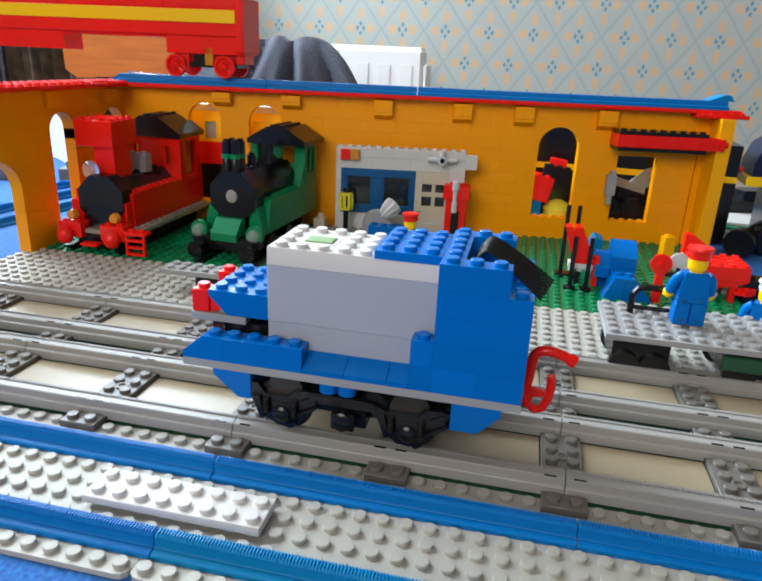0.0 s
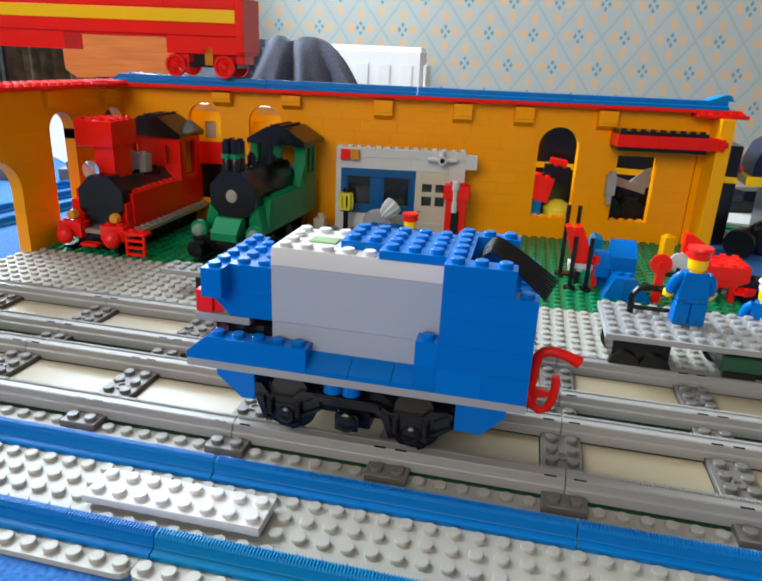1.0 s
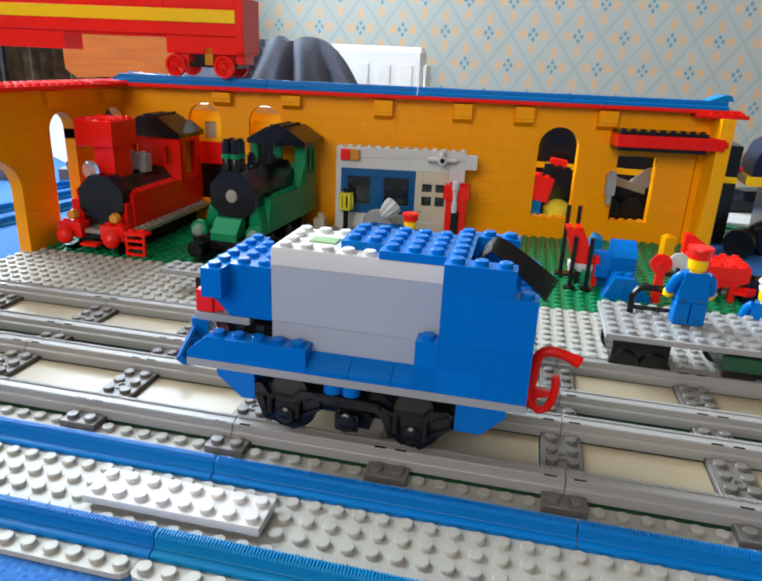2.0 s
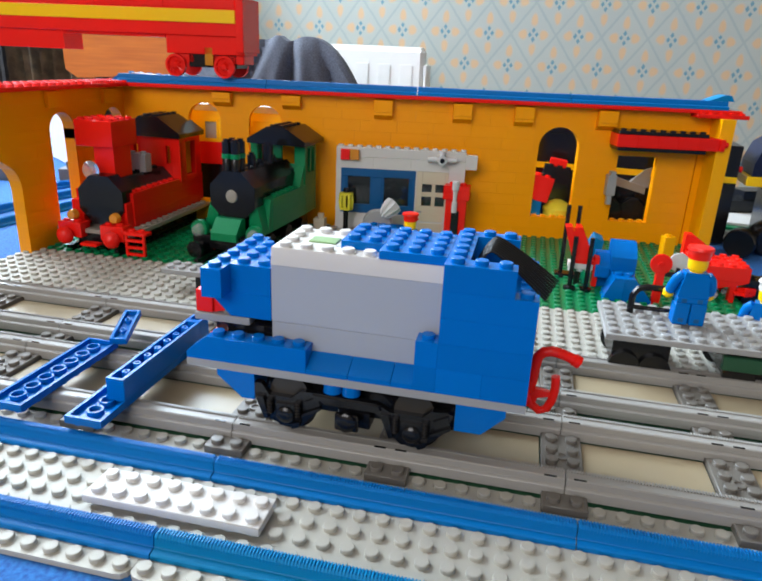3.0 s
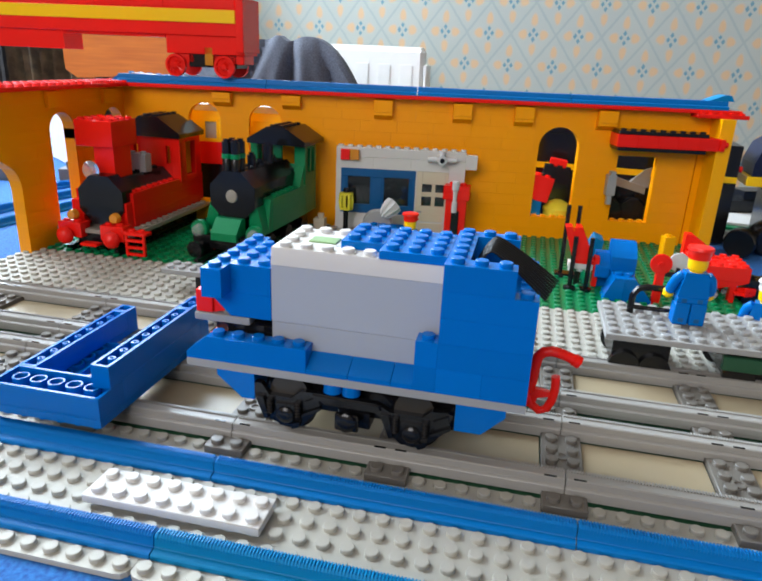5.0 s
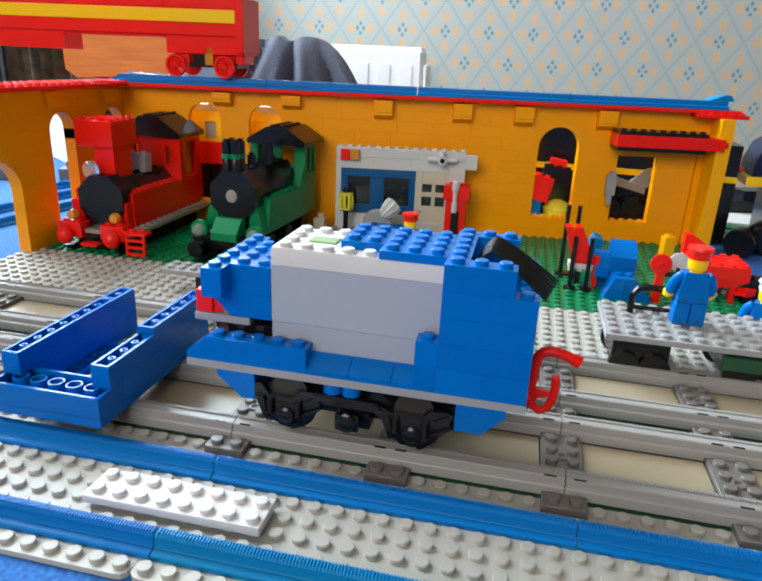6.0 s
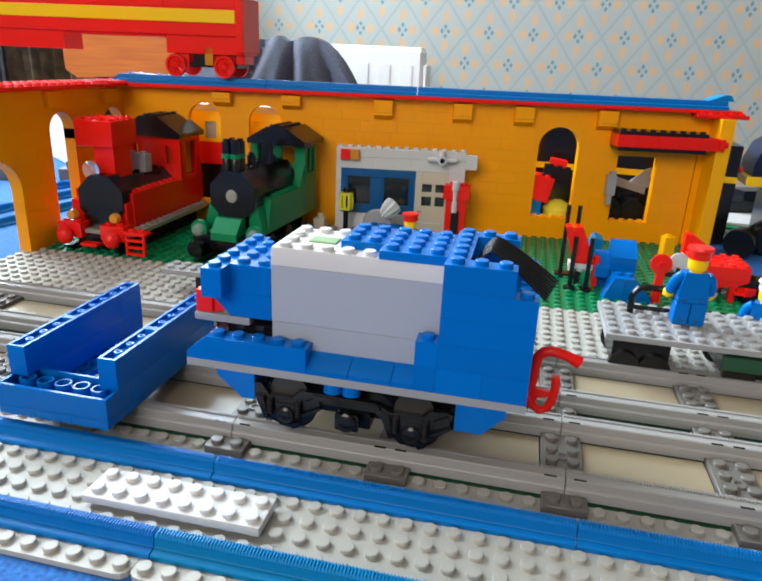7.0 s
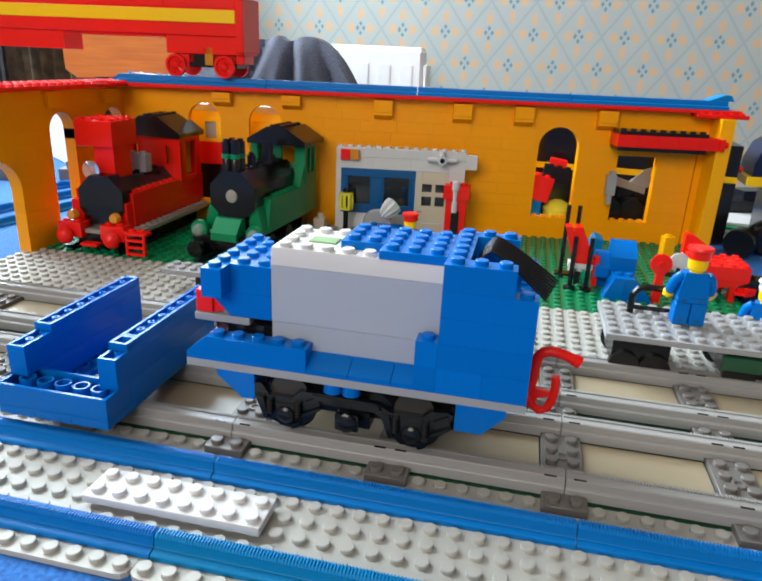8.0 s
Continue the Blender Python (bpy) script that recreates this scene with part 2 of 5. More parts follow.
def part(name, shape, mat, parent, label="", m=None, smooth=False):
    """One mesh under a thing or a part."""
    me = shape if isinstance(shape, bpy.types.Mesh) else shape.mesh(name, mat, smooth)
    ob = new(name, me)
    ob.parent = parent
    if m is not None:
        ob.matrix_basis = m
    return tagged(ob, label)


def whole(name, shape, mat, label, category, m=None, group="", kind="", smooth=False):
    """A thing that is one mesh."""
    ob = new(name, shape.mesh(name, mat, smooth))
    if m is not None:
        ob.matrix_basis = m
    return tagged(ob, label, category, group, kind)


@functools.lru_cache(None)
def brick_mesh(nx, ny, h, mat, studs=True):
    s = Shape().box(0.002, 0.002, 0.0, nx - 0.002, ny - 0.002, h - 0.002, 0.011)
    if studs:
        for i in range(nx):
            for j in range(ny):
                s.stud(i + 0.5, j + 0.5, h)
    return s.mesh("brick", mat, True)


def brick(parent, x, y, z, nx, ny, h, mat, name="brick", studs=True, label=""):
    """A brick or plate with its lower corner at x, y, z of its thing."""
    return part(name, brick_mesh(nx, ny, h, mat, studs), mat, parent, label, at(x, y, z))


@functools.lru_cache(None)
def upturned_mesh(nx, ny, h, mat):
    """A brick lying on its studs, with its hollow side up."""
    w = 0.19
    s = Shape()
    g, c = 0.004, 0.012
    s.box(g, g, 0, nx - g, ny - g, 0.14, c)
    s.box(g, g, 0.1, nx - g, w, h, c).box(g, ny - w, 0.1, nx - g, ny - g, h, c)
    s.box(g, w - 0.01, 0.1, w, ny - w + 0.01, h - 0.003, c).box(nx - w, w - 0.01, 0.1, nx - g, ny - w + 0.01, h - 0.003, c)
    for i in range(nx):
        for j in range(ny):
            s.turned([(0.3, -0.2), (0.3, 0.01)], (i + 0.5, j + 0.5, 0), n=10)
    if min(nx, ny) == 2:
        for k in range(1, max(nx, ny)):
            c = (k, 1, 0) if nx > ny else (1, k, 0)
            s.turned([(0.405, 0.1), (0.405, h - 0.01), (0.31, h - 0.01), (0.31, 0.12)], c, n=18, close=False)
    else:
        for k in range(1, max(nx, ny)):
            c = (k, 0.5, 0) if nx > ny else (0.5, k, 0)
            s.turned([(0.2, 0.1), (0.2, h - 0.02), (0.11, h - 0.02), (0.11, h - 0.2)], c, n=12)
    return s.mesh("upturned_brick", mat, True)


# ---------------------------------------------------------------- the room
WX0, WX1, WY0, WY1, WZ0, WZ1 = -1.42, 2.2, -1.9, 1.35, -0.74, 1.75


def metre_box(s, x0, y0, z0, x1, y1, z1, c=0.0):
    return s.box(x0 / U, y0 / U, z0 / U, x1 / U, y1 / U, z1 / U, c / U)


def room():
    # the papered wall has its origin on one of the florets
    ox, oz = -0.328, 0.208
    hx0, hx1, hz0, hz1 = -1.39 - ox, -0.60 - ox, 0.41 - oz, 1.4 - oz
    s = metre_box(Shape(), WX0 - 0.1 - ox, 0, WZ0 - oz, hx0, 0.1, WZ1 - oz)
    metre_box(s, hx1, 0, WZ0 - oz, WX1 + 0.1 - ox, 0.1, WZ1 - oz)
    metre_box(s, hx0, 0, WZ0 - oz, hx1, 0.1, hz0)
    metre_box(s, hx0, 0, hz1, hx1, 0.1, WZ1 - oz)
    whole("wall_north", s, WALLPAPER, "cream wallpaper with blue florets on a trellis", "wall", pose(ox, 1.368, oz, 0, 0, 3.5), kind="structure")
    s = metre_box(Shape(), WX0 - 0.1, WY0, WZ0, WX0, 0.15, WZ1)
    metre_box(s, WX0 - 0.1, 1.25, WZ0, WX0, WY1, WZ1)
    metre_box(s, WX0 - 0.1, 0.15, WZ0, WX0, 1.25, 0.6)
    metre_box(s, WX0 - 0.1, 0.15, 1.68, WX0, 1.25, WZ1)
    whole("wall_west", s, PAINT, "plain beige wall with a window opening", "wall", kind="structure")
    s = metre_box(Shape(), WX1, WY0, WZ0, WX1 + 0.1, WY1 + 0.3, WZ1)
    whole("wall_east", s, PAINT, "plain beige painted wall", "wall", kind="structure")
    # unseen wall; its opening is added for the rear fill lamp
    s = metre_box(Shape(), WX0 - 0.1, WY0 - 0.1, WZ0, -1.2, WY0, WZ1)
    metre_box(s, 0.3, WY0 - 0.1, WZ0, WX1 + 0.1, WY0, WZ1)
    metre_box(s, -1.2, WY0 - 0.1, WZ0, 0.3, WY0, 0.55)
    metre_box(s, -1.2, WY0 - 0.1, 1.68, 0.3, WY0, WZ1)
    whole("wall_south", s, PAINT, "plain beige wall with a window opening", "wall", kind="structure")
    whole("ceiling", metre_box(Shape(), WX0 - 0.1, WY0 - 0.1, WZ1, WX1 + 0.1, WY1 + 0.35, WZ1 + 0.1), PAINT, "plain beige ceiling", "ceiling", kind="structure")
    whole("floor", metre_box(Shape(), WX0 - 0.1, WY0 - 0.1, WZ0 - 0.1, WX1 + 0.1, WY1 + 0.35, WZ0), FLOORING, "brown floor boards", "floor", kind="structure")


room()


def big_table():
    t = thing("table", 0, 40, -0.25 - 92, "large table under the layout, covered in blue cloth", "table")
    t.matrix_basis = pose(0, 0.3, WZ0)
    top = -0.25 * U - WZ0
    s = metre_box(Shape(), -1.3, -0.62, top - 0.03, 1.1, 0.42, top, 0.004)
    part("tabletop", s, CARPET, t, "blue cloth over the tabletop")
    for x in (-1.2, 1.0):
        for y in (-0.45, 0.35):
            part("leg", metre_box(Shape(), x - 0.03, y - 0.03, 0, x + 0.03, y + 0.03, top - 0.03, 0.003), WOOD, t)


big_table()


# ---------------------------------------------------------------- baseplates
def baseplate(name, x0, y0, nx, ny, mat, label, z=0.0, n=12):
    """A thin stud plate with rounded corners; x0, y0 is its lower corner."""
    s = Shape()
    r, o = 0.5, []
    for cx, cy, a in ((nx - r, r, -90), (nx - r, ny - r, 0), (r, ny - r, 90), (r, r, 180)):
        o += [(cx + r * math.cos(radians(a + k * 30)), cy + r * math.sin(radians(a + k * 30))) for k in range(4)]
    o = [(min(max(px, 0.01), nx - 0.01), min(max(py, 0.01), ny - 0.01)) for px, py in o]
    s.prism(o, "z", -0.25, 0.0)
    plate = thing(name, x0, y0, z, label, "baseplate", "baseplates")
    part("sheet", s, mat, plate)
    studs = Shape()
    for i in range(nx):
        for j in range(ny):
            studs.stud(i + 0.5, j + 0.5, 0, n)
    tagged(part("studs", studs, mat, plate, smooth=True), kind="stuff")
    return plate


for px in (-36.5, -4.5):
    baseplate("baseplate", px, -0.5, 32, 9, TAN, "light grey studded baseplate lying on blue cloth", n=16)
for px in (-36.5, -4.5):
    baseplate("baseplate", px, 23.5, 32, 10, TAN, "light grey studded baseplate beyond the railway tracks")
baseplate("baseplate", 27.5, -0.5, 16, 9, TAN, "light grey studded baseplate lying on blue cloth")
baseplate("baseplate", 27.5, 23.5, 16, 10, TAN, "light grey studded baseplate beyond the railway tracks")
for px in (-36.5, -4.5):
    baseplate("green_baseplate", px, 33.5, 32, 26, GREEN, "bright green studded baseplate under the engine shed", n=10)
s = Shape().box(-68, 8.52, -0.25, 60, 23.48, 0.0, 0.02)
whole("trackbed_plate", s, DARKGREEN, "dark green plate under the railway tracks", "baseplate")


# ---------------------------------------------------------------- railway
def rail_body(length, blue=False):
    """A length of toy rail with a stepped foot and an upright web."""
    top = 0.85 if blue else 1.0
    if blue:
        o = [(-0.52, 0), (0.52, 0), (0.52, 0.2), (0.3, 0.3), (0.3, top), (-0.02, top), (-0.12, top - 0.07), (-0.17, 0.36), (-0.2, 0.31), (-0.46, 0.25), (-0.52, 0.2)]
    else:
        o = [(-0.34, 0), (0.3, 0), (0.3, 0.3), (0.44, 0.38), (0.44, top - 0.04), (0.40, top), (-0.24, top), (-0.30, top - 0.05),
             (-0.32, 0.66), (-0.43, 0.60), (-0.46, 0.55), (-0.46, 0.26), (-0.34, 0.2)]
    return Shape().prism(o, "x", 0.025, length - 0.025)


def rail_teeth(length, blue=False):
    """The fine teeth along the far edge of a rail's head."""
    top = 0.85 if blue else 1.0
    s = Shape()
    k = 0.1
    while k < length - 0.1:
        if blue:
            s.prism([(-0.16, 0.62), (-0.10, 0.80), (0.02, top - 0.02), (0.30, top - 0.02), (0.30, top + 0.07), (0.0, top + 0.07), (-0.15, 0.78)], "x", k, k + 0.065)
        else:
            s.box(k, 0.2, top - 0.02, k + 0.07, 0.42, top + 0.075, 0)
        k += 0.13
    return s


@functools.lru_cache(None)
def blue_rail_meshes(mat):
    return rail_body(16, True).mesh("rail_body", mat), rail_teeth(16, True).mesh("rack_teeth", mat)


def blue_rail(x, y, z, rz, mat, label):
    e = thing("blue_rail", x, y, z, label, "rail", "blue rails", rz)
    body, teeth = blue_rail_meshes(mat)
    part("rail_body", body, mat, e)
    part("rack_teeth", teeth, mat, e)


def railway():
    for y, first in ((1, -36.1), (6, -36.1)):
        for k in range(5):
            old = y == 1 and k == 2
            blue_rail(first + 16 * k, y, 0, 0, OLDBLUE if old else RAILBLUE, ("faded greenish blue" if old else "weathered blue") + " toy rail with a toothed top, on the baseplate")
    grey = rail_body(16).mesh("rail", GREY)
    grey_teeth = rail_teeth(16).mesh("rack_teeth", GREY)
    # thin black bar on the rail top paints the shade of a slot
    slot_shade = Shape().box(0, -0.28, 0.98, 0.55, -0.18, 1.012, 0).mesh("slot", BLACK)
    tie = Shape().box(0.01, 0.01, 0.0, 1.99, 7.99, 0.4)
    for i in range(2):
        for j in (0, 2, 3, 4, 5, 7):
            tie.stud(i + 0.5, j + 0.5, 0.4, 16)
    tie.turned([(0.34, 0), (0.34, 0.1), (0.2, 0.1), (0.2, 0.02)], (1, 4, 0.4), n=14)
    tie_mesh = tie.mesh("sleeper", TIE, True)
    panel = Shape().box(0.05, -2.0, 0, 5.95, 2.0, 0.12, 0.02).mesh("panel", PANEL)
    for y0, shift in ((7.5, 0.0), (15.5, 0.0)):
        for k in range(-3, 3):
            x = -5.5 + 16 * k
            track = thing("railway_track", x + 1, y0 + 4, 0, "straight grey toy railway track with dark sleepers", "railway track", "track sections")
            for r in (-2.5, 2.5):
                rail = part("rail", grey, GREY, track, "grey toothed rail", at(0, r, 0.1))
                part("rack_teeth", grey_teeth, GREY, rail)
                for x in (0.35, 15.05, 7.2, 8.2):
                    part("slot", slot_shade, BLACK, track, "black bar for the shade in a rail top slot", at(x, r, 0.1))
            for q in (-1, 7):
                part("sleeper", tie_mesh, TIE, track, "dark grey studded sleeper", at(q, -4, 0.0))
                part("panel", panel, PANEL, track, "smooth glossy beige infill panel", at(q + 2, 0, 0.004))


railway()

# the loose white plate
s = Shape().box(0.01, 0.01, 0, 7.99, 1.99, 0.4)
for i in range(8):
    for j in range(2):
        s.stud(i + 0.5, j + 0.5, 0.4, 18)
whole("white_plate", s, WHITE, "loose white two by eight plate on the baseplate", "plate", at(-8.5, 2.5, 0.2), smooth=True)


# ---------------------------------------------------------------- engine shed walls
WALL_AT, WALL_TURN = (3.0, 54.9), math.degrees(math.atan(0.17))


def courses(parent, spans, mat, z0=0.0, rows=12, y0=0.0, depth=1, along="x"):
    """Courses of bricks in running bond. spans(row) gives the solid stretches of a row."""
    random.seed(7)
    for r in range(rows):
        for a, b in spans(r):
            x = a
            first = True
            while x < b - 0.05:
                n = 4 if not (first and r % 2) else 2
                first = False
                n = min(n, b - x)
                if b - x - n < 0.6:
                    n = b - x
                me = plain_mesh(round(n, 3), depth, 1.2, mat)
                m = at(x, y0, z0 + 1.2 * r) if along == "x" else at(y0 + depth, x, z0 + 1.2 * r, 90)
                part("brick", me, mat, parent, "", m)
                x += n


@functools.lru_cache(None)
def plain_mesh(nx, ny, h, mat):
    return Shape().box(0.003, 0.003, 0.001, nx - 0.003, ny - 0.003, h - 0.001, 0.009).mesh("brick", mat)


def arch_shape(w, top, depth=1.0, ring=0.6, step=16, rise=None, leg=0.0):
    """The solid above an arch: a block whose under side is a half circle, or flatter with a given rise."""
    r = w / 2
    k = (rise or r) / r
    o = [(-r - ring, -leg)] if ring else []
    o += [(-r, -leg)] if leg else []
    o += [(-r * math.cos(math.pi * i / step), k * r * math.sin(math.pi * i / step)) for i in range(step + 1)]
    o += [(r, -leg)] if leg else []
    o += [(r + ring, -leg)] if ring else []
    o += [(r + ring, top), (-r - ring, top)]
    return Shape().prism(o, "y", 0, depth)


def shed_back_wall():
    w = thing("shed_wall", *WALL_AT, 0, "long yellow brick engine shed wall with arched openings", "toy building", rz=WALL_TURN)
    arches = [(-30.1, 3.6, 11.2), (-23.4, 3.6, 11.2), (8.55, 4.3, 10.1)]
    window = (15.0, 19.2, 2.4, 9.9)

    def spans(r):
        z = 1.2 * r
        cuts = []
        for c, wd, spring in arches:
            if z >= 10.7:
                continue
            low = 2.4
            if low <= z:
                cuts.append((c - wd / 2, c + wd / 2) if z < 9.4 or c < 0 else (c - wd / 2 - 0.6, c + wd / 2 + 0.6))
        if 2.4 <= z < 9.5:
            cuts.append(window[:2])
        out, x = [], -39.6
        for a, b in sorted(cuts):
            out.append((x, a))
            x = b
        out += [(x, 23.2), (23.3, 26.0)]
        return out
    courses(w, spans, YELLOW, rows=9)
    # courses 9 and 10 leave room for the arch blocks
    def spans_top(r):
        out, x = [], -39.6
        for c, wd, _ in arches:
            out.append((x, c - wd / 2 - 0.6))
            x = c + wd / 2 + 0.6
        out.append((x, 26.0))
        return out
    courses(w, spans_top, YELLOW, z0=10.8 - 1.2 * 0, rows=2)
    for c, wd, spring in arches:
        part("arch", arch_shape(wd, 13.2 - spring, leg=0.4 if c < 0 else 0.8), YELLOW, w, "yellow round arch block", at(c, 0, spring))
    courses(w, lambda r: [(-39.6, 26.0)], YELLOW, z0=13.2, rows=1)
    # studs along the sills
    for a, n in ((6.4, 4), (15.1, 4)):
        for k in range(n):
            part("sill_stud", Shape().stud(a + 0.5 + k, 0.5, 2.4, 12), YELLOW, w, smooth=True)
    # brackets under the eaves
    for x in (-27.9, -20.4, -10.5, -2.1, 4.4, 13.1):
        drop = 0.55 if x < -15 else 0.0
        part("bracket", Shape().box(-1, -1, -0.15 + drop, 1, 0, 1.1).prism([(-0.96, -0.45 + drop), (0, -0.95 + drop), (0, -0.16 + drop), (-0.96, -0.16 + drop)], "x", -0.97, 0.97), YELLOW, w, "", at(x, -0.004, 13.1))
    # corner pier at the open end
    part("pier", Shape().box(0, -2.6, 0, 1.4, -0.004, 14.0), LITYELLOW, w, "yellow corner pier, brightened in colour as if lit", at(24.0, 0, 0))
    # red eaves plate and blue rails on top
    part("eaves", Shape().box(-40, -1.3, 0, 26.4, 1.6, 0.4), RED, w, "red eaves plate", at(0, 0, 14.4))
    for k in range(4):
        o = [(-1.25, 0), (1.5, 0), (1.5, 0.25), (0.75, 0.3), (0.72, 0.85), (0.2, 0.85), (0.15, 0.62), (-0.3, 0.6), (-0.36, 0.85), (-0.8, 0.85), (-0.86, 0.4), (-1.2, 0.34), (-1.25, 0.28)]
        part("roof_rail", Shape().prism(o, "x", 0.03, 15.97), RAILBLUE, w, "blue double rail along the wall top", at(-39.0 + 16 * k, 0, 14.81))
    return w


SHED = shed_back_wall()


def shed_wing():
    """The side wall, whose arches stand on piers."""
    w = thing("shed_wing", -36.6, 49.2, 0, "yellow side wall of arches under a red plate", "toy building", rz=-90)
    piers = ((-1.0, 1.3), (4.7, 9.45), (12.85, 17.25))
    for a, b in piers:
        courses(w, lambda r: [(a, b)], YELLOW, rows=8, depth=1.2)
    for c, wd in ((3.0, 3.4), (11.15, 3.4)):
        part("arch", arch_shape(wd, 2.65, 1.2, 0.0, leg=0.95), YELLOW, w, "yellow round arch block", at(c, 0, 10.55))
    part("wide_arch", arch_shape(9.0, 7.2, 1.2, 0.0, rise=3.2), YELLOW, w, "wide yellow arch block", at(21.75, 0, 6.0))
    for a, b in piers:
        courses(w, lambda r: [(a, b)], YELLOW, z0=9.6, rows=3, depth=1.2)
    courses(w, lambda r: [(-1.0, 26.0)], YELLOW, z0=13.2, rows=1, depth=1.2)
    for c in (3.8, 12.1):
        part("bracket", Shape().box(-1, 1.204, -0.35, 1, 1.65, 1.1), YELLOW, w, "", at(c, 0, 13.1))
    s = Shape().box(-1.5, -1.2, 0, 26, 2.6, 0.4)
    for i in range(27):
        for j in range(4):
            s.stud(i - 1, j - 0.8, 0.4, 10)
    part("roof_plate", s, RED, w, "red studded plate on top", at(0, 0, 14.4), smooth=True)


shed_wing()


# ---------------------------------------------------------------- the blue engine under construction
LX, LY, LZ = -6.65, 8.5, 1.12
ARRIVALS = []


def arrives(ob, parent_at, t, m, slot, between=()):
    """A loose piece that waits on the cloth beside the layout until t, when it is set in place at pose m of its thing."""
    px, py, pz = parent_at
    wait = at(-16.0 - 3.2 * (slot % 9) - px, -3.0 - 9.0 * (slot // 9) - py, -0.04 - pz, 0)
    ob.matrix_basis = wait
    ARRIVALS.append((ob, t, wait, m, tuple(between)))


def wedge(o, y0, y1):
    """A sloped brick: outline in x, z, extruded across."""
    return Shape().prism(o, "y", y0 + 0.012, y1 - 0.012)


def bogie_side(e, y, flip):
    """The black side frame of the motor bogie, with axle boxes, springs and a centre tank."""
    z = -LZ
    o = [(3.3, 3.62), (3.75, 3.6), (4.15, 3.05), (5.25, 3.05), (5.7, 3.45), (6.5, 3.5), (9.4, 3.4), (10.0, 3.1), (11.55, 3.1), (11.95, 3.45), (12.6, 3.5), (12.95, 3.4),
         (12.75, 2.8), (12.3, 2.15), (11.6, 1.55), (10.6, 1.5), (10.15, 1.9), (9.75, 2.6), (9.3, 2.95), (6.75, 2.95), (6.35, 2.3), (5.8, 1.62), (4.9, 1.5), (4.2, 1.75), (3.7, 2.4), (3.35, 3.1)]
    f = Shape().prism([(a, b + z) for a, b in o], "y", y, y + 0.35)
    frame_part = part("bogie_frame", f, BLACK, e, "black bogie side frame")
    d = -1 if not flip else 1
    front = y if not flip else y + 0.35

    def slab(name, outline, depth):
        a, b = sorted((front + 0.002 * d, front + depth * d))
        part(name, Shape().prism([(px, pz + z) for px, pz in outline], "y", a, b), BLACK, frame_part)
    slab("rib", [(6.3, 3.42), (9.5, 3.34), (9.6, 3.12), (6.4, 3.2)], 0.12)
    for x in (5.0, 11.1):
        s = Shape().turned([(0.42, 0), (0.42, 0.22 * d), (0.3, 0.32 * d), (0.12, 0.34 * d)], (x, front, 2.2 + z), "y", 14)
        part("axle_box", s, BLACK, frame_part, smooth=True)
        slab("axle_guard", [(x - 0.5, 2.75), (x + 0.5, 2.75), (x + 0.32, 1.6), (x - 0.32, 1.6)], 0.14)
        for q in (-0.78, 0.62):
            s = Shape()
            for k in range(5):
                s.turned([(0.13, k * 0.16), (0.2, k * 0.16 + 0.07), (0.13, k * 0.16 + 0.15)], (x + q, front + 0.12 * d, 2.15 + z), n=10)
            part("spring", s, BLACK, frame_part, smooth=True)
        slab("strut", [(x + 0.85, 2.25), (x + 1.75, 2.75), (x + 1.75, 2.9), (x + 0.85, 2.4)], 0.26)
        slab("strut", [(x - 1.5, 3.0), (x - 1.1, 3.0), (x - 0.85, 1.9), (x - 1.05, 1.85)], 0.2)
        slab("gusset", [(x + 0.95, 3.0), (x + 1.6, 3.35), (x + 1.75, 2.7), (x + 1.15, 2.2)], 0.1)
        slab("brake_shoe", [(x + 0.2, 1.75), (x + 0.75, 1.95), (x + 0.7, 1.65), (x + 0.35, 1.5)], 0.22)
    s = Shape().turned([(0.5, 0), (0.5, 0.34 * d), (0.38, 0.42 * d), (0.16, 0.44 * d)], (8.0, front, 2.35 + z), "y", 10)
    s.box(7.45, min(front, front + 0.26 * d), 1.85 + z, 8.6, max(front, front + 0.26 * d), 2.75 + z, 0.08)
    part("tank", s, BLACK, frame_part, smooth=True)


